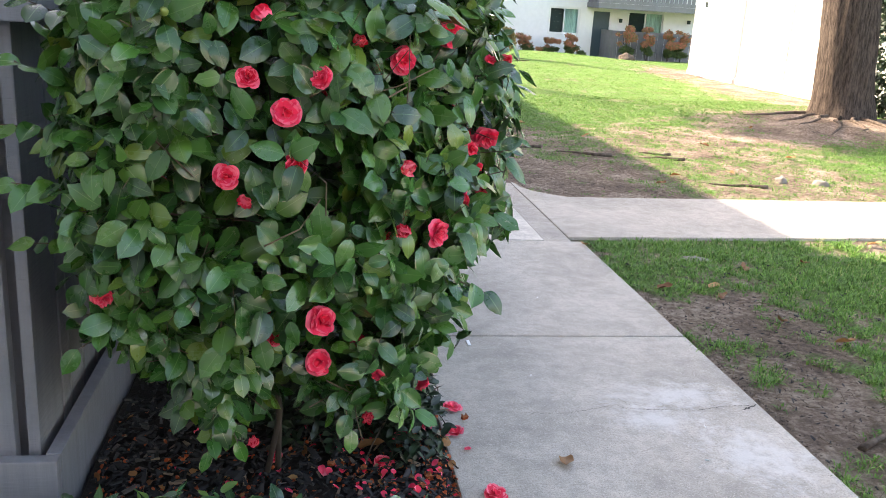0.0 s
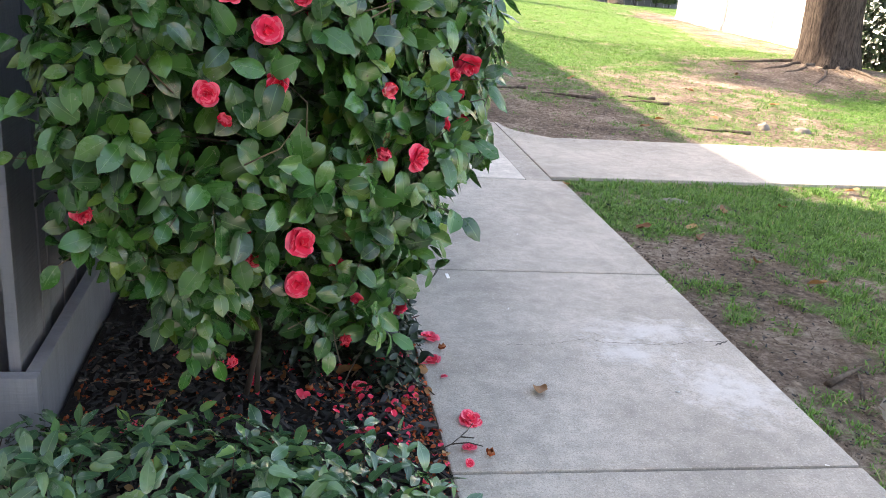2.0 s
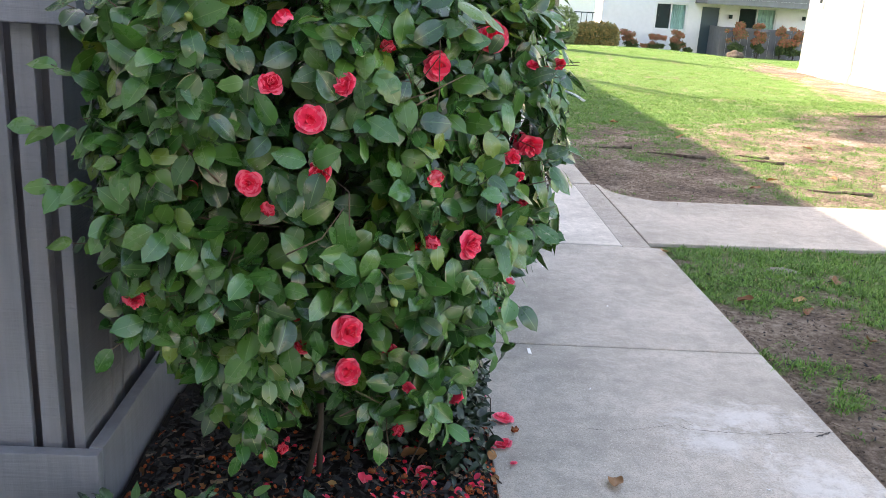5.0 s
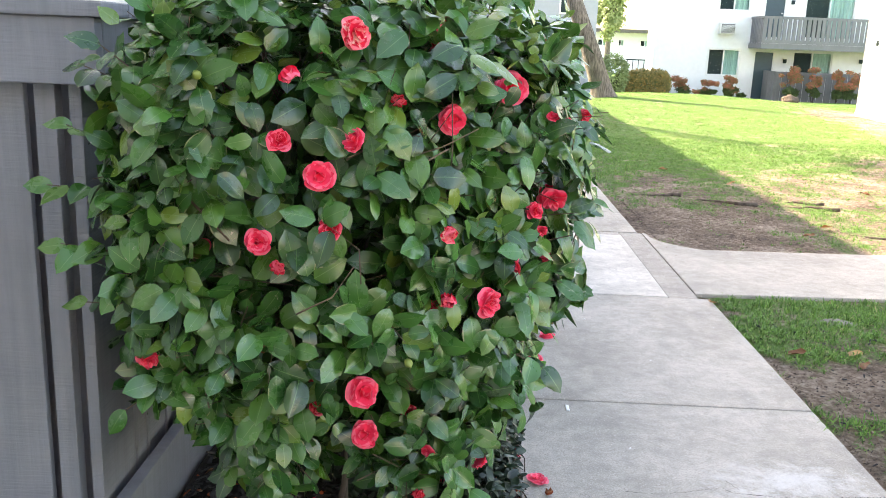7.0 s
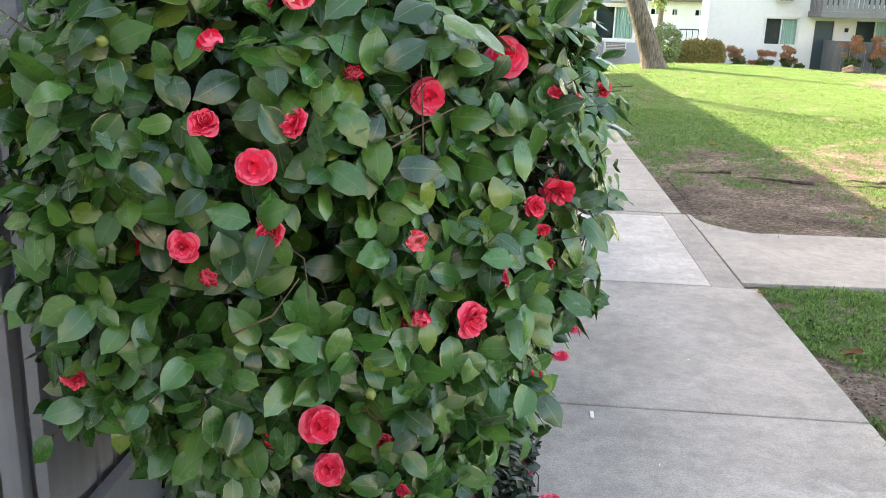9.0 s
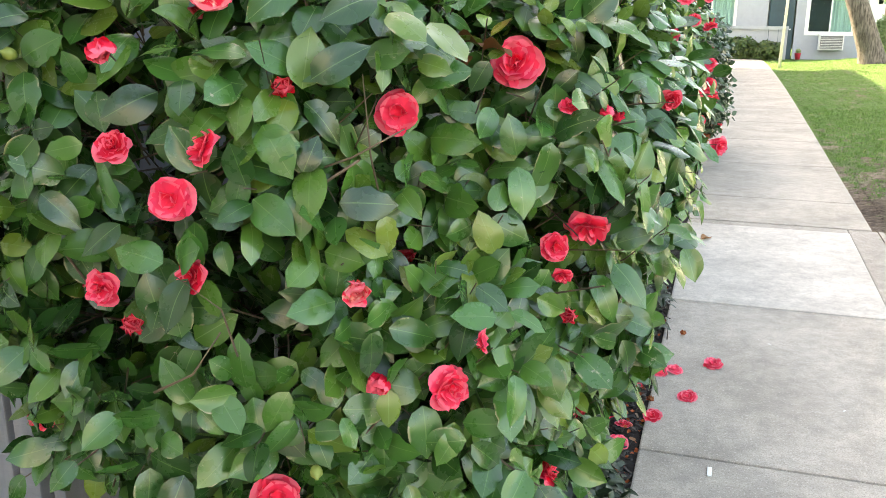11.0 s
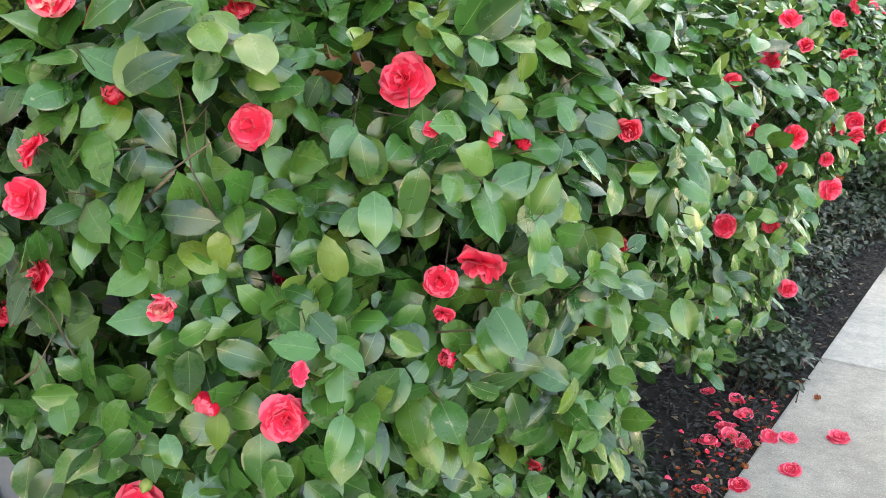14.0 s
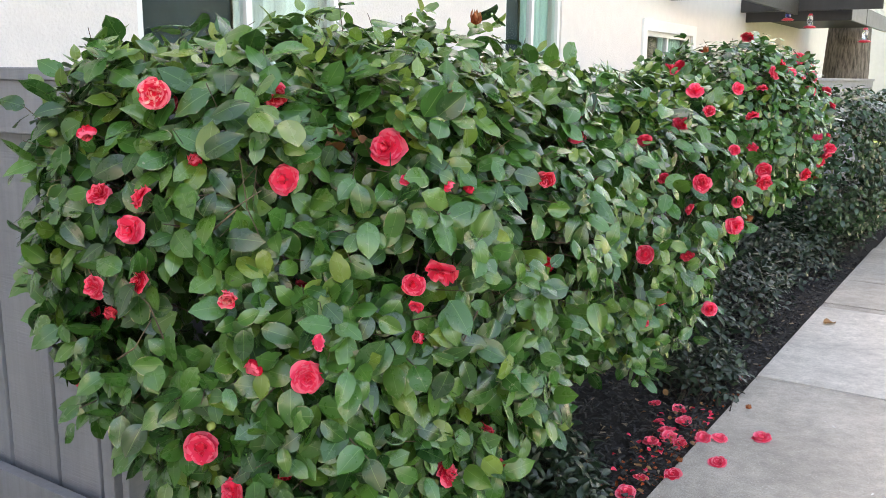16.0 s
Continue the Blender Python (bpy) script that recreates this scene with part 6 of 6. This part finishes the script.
petals("dry_petals", "shrivelled rust-brown petals on the mulch", 1000, 0.0145, M_SPENT, 72, [(0.43, 2.1, 0.035, 0.3), (0.30, 2.15, 0.12, 0.25), (0.42, 3.6, 0.06, 0.5), (-0.3, 2.2, 0.2, 0.2), (0.0, 2.15, 0.3, 0.22)])
PETAL_MESHES = []
for v, f, uv in PETALS:
    m = arrays_mesh("petal", v.tolist(), f, uv)
    m.materials.append(M_FADED)
    m.polygons.foreach_set("use_smooth", [True] * len(m.polygons))
    PETAL_MESHES.append(m)
rnd = random.Random(73)
for k in range(170):
    cx, cy, sx, sy = ((0.33, 2.3, 0.09, 0.22), (0.1, 2.3, 0.2, 0.2), (0.38, 3.9, 0.06, 0.3), (0.40, 2.0, 0.06, 0.2))[k % 4]
    petal_ob = new("petal", PETAL_MESHES[k % 3])
    size = 0.024 * rnd.uniform(0.5, 1.3)
    petal_ob.matrix_world = Matrix.LocRotScale((max(-0.54, min(0.475, rnd.gauss(cx, sx))), max(1.5, rnd.gauss(cy, sy)), rnd.uniform(0.004, 0.018)), Euler((rnd.uniform(-0.5, 0.5), rnd.uniform(-0.5, 0.5), rnd.uniform(0, 6.28))), (size, size, size))
    tagged(petal_ob, "loose red camellia petal lying on the mulch", "petal", "loose petals")
chips("lawn_litter", "brown bits of bark and leaf on bare soil", 1300, (1.72, 4.5, 1.6, 9.5), 0.011, M_ROOT, 74, 0.2, -0.012, [(2.0, 3.4, 0.3, 0.8), (2.5, 7.5, 0.7, 0.7), (4.0, 8.6, 0.9, 0.9)])


chips("soil_litter", "dark crumbs and twig bits on bare soil", 700, (1.72, 3.2, 1.6, 4.6), 0.016, CHIP, 76, 0.3, -0.010)
petals("leaf_litter", "tan and brown dead leaves on the mulch", 90, 0.030, M_DRY, 75, [(0.1, 2.1, 0.25, 0.25), (-0.35, 2.15, 0.15, 0.25), (0.2, 2.3, 0.2, 0.2), (0.3, 3.8, 0.1, 0.5)])
chips("soil_crumbs", "dark crumbs of soil and bark on bare ground", 1300, (1.72, 4.5, 1.5, 9.0), 0.008, M_ROOT, 77, 0.6, -0.014, [(2.05, 3.7, 0.3, 0.35), (1.95, 2.6, 0.22, 0.5), (2.3, 7.4, 0.7, 0.6)])
chips("straw_bits", "pale straw and twig bits on the lawn", 700, (1.72, 4.5, 1.5, 9.0), 0.036, M_TWIG, 78, 0.08, -0.010, [(2.1, 3.4, 0.4, 0.8), (2.0, 2.4, 0.25, 0.5), (2.6, 7.3, 0.8, 0.6)], 0.2)


def fallen(x, y, z, k, s=1.0, spent=False):
    rn = random.Random(int(x * 977 + y * 613))
    ob = new("fallen_bloom", SPENT if spent else FALLEN[k % 3])
    ob.matrix_world = Matrix.LocRotScale((x, y, z), Euler((rn.uniform(-0.1, 0.5), rn.uniform(-0.3, 0.3), rn.uniform(-0.6, 0.6))), (s, s, 0.6 * s))
    tagged(ob, "withered brown camellia bloom fallen on the ground" if spent else ("red camellia bloom fallen on the concrete path" if x > 0.48 else "red camellia bloom fallen on the mulch"), "flower", "fallen blooms")


ON_PATH = ((0.542, 2.708, 1.15), (0.522, 2.531, 1.2), (0.583, 2.153, 1.0), (0.552, 2.007, 0.7), (0.540, 1.930, 0.5), (0.697, 4.146, 1.1), (0.615, 3.812, 1.1), (0.509, 3.618, 1.2), (0.500, 4.005, 0.95), (0.556, 4.045, 1.0), (0.548, 2.417, 0.4))
ON_BED = ((0.357, 2.694, 1.15), (0.358, 2.529, 1.0), (0.272, 2.339, 0.8), (0.249, 2.665, 0.9), (-0.048, 2.394, 0.8), (0.455, 2.885, 1.2), (0.264, 2.09, 0.7), (-0.52, 1.98, 0.7), (-0.36, 2.12, 0.9), (0.393, 2.109, 0.5), (0.382, 4.136, 1.1), (0.385, 3.935, 1.0), (0.207, 4.265, 0.9), (0.314, 4.268, 1.0), (0.378, 4.156, 0.8), (0.350, 3.997, 1.1), (0.410, 3.955, 1.0), (0.442, 3.898, 0.8), (0.421, 3.525, 0.9), (0.420, 3.388, 1.2), (0.337, 3.858, 0.9), (0.29, 4.08, 0.7))
for k, (x, y, w) in enumerate(ON_PATH):
    fallen(x, y, 0.008, k, w)
for k, (x, y, w) in enumerate(ON_BED):
    fallen(x, y, 0.008, k, w)
for x, y, z in ((0.574, 2.62, 0.004), (0.604, 1.972, 0.004), (0.568, 4.451, 0.004), (0.491, 3.746, 0.004), (-0.665, 2.19, 0.10), (0.30, 2.62, 0.006), (0.12, 2.33, 0.006), (0.40, 2.25, 0.006), (0.33, 2.42, 0.006)):
    fallen(x, y, z, 0, 0.9, True)
broken = thing("broken_twig", (0.45, 1.98, 0.01), "thin bare twig lying across the path edge", "twig")
for pts in (((-0.02, -0.02, 0.005), (0.05, 0.02, 0.012), (0.10, 0.07, 0.02), (0.125, 0.105, 0.025)), ((0.05, 0.02, 0.012), (0.10, 0.03, 0.010), (0.14, 0.02, 0.004)), ((0.08, 0.05, 0.016), (0.12, 0.05, 0.012))):
    part("twig", tube(pts, [0.0022, 0.0018, 0.0014, 0.001][: len(pts)], 6), M_STEM, broken, smooth=True)
fleck = tagged(part("white_fleck", box(0.698, 0.712, 3.275, 3.33, 0.0005, 0.004, 0.0015), M_TRIM), "small white scrap lying on the path", "scrap")


def dry_leaf(x, y, z, s, seed, label):
    rn = random.Random(seed)
    v, f, uv = broad_leaf(0.27, 0.35 + 0.4 * rn.random(), -0.12 - 0.22 * rn.random(), wave=0.05, twist=rn.uniform(-0.7, 0.7), roll=0.0)
    ob = finish("dry_leaf", arrays_mesh("dry_leaf", (v * s).tolist(), f, uv), M_DRY, smooth=True)
    ob.matrix_world = Matrix.LocRotScale((x, y, z), Euler((rn.uniform(-0.1, 0.15), rn.uniform(-0.2, 0.2), rn.uniform(0, 6.28))), None)
    tagged(ob, label, "leaf", "dry leaves on the ground")


for k, (x, y, z) in enumerate(((0.853, 2.362, 0.004), (1.70, 4.84, 0.004), (0.64, 6.15, 0.004), (0.20, 2.40, 0.03))):
    dry_leaf(x, y, z, 0.085 if k != 2 else 0.10, 400 + k, "tan dry leaf lying on the path" if k < 3 else "tan dry leaf lying on the mulch")
for k, (x, y) in enumerate(((2.127, 4.091), (2.273, 3.615), (1.819, 4.062), (2.493, 4.405), (2.934, 4.57), (2.387, 3.35), (3.649, 5.012), (2.16, 4.0), (3.2, 7.2), (2.9, 6.8), (3.9, 7.4), (3.0, 9.2), (4.4, 9.0), (2.6, 10.2), (4.9, 8.3), (5.6, 10.4))):
    dry_leaf(x, y, ground_z(x, y) + 0.014, 0.09 if y < 6 else 0.11, 430 + k, "orange-brown dry leaf on the lawn")
chips("white_specks", "small white chips on the path", 14, (0.55, 1.6, 1.9, 4.8), 0.012, M_TRIM, 76, 0.3, -0.003)
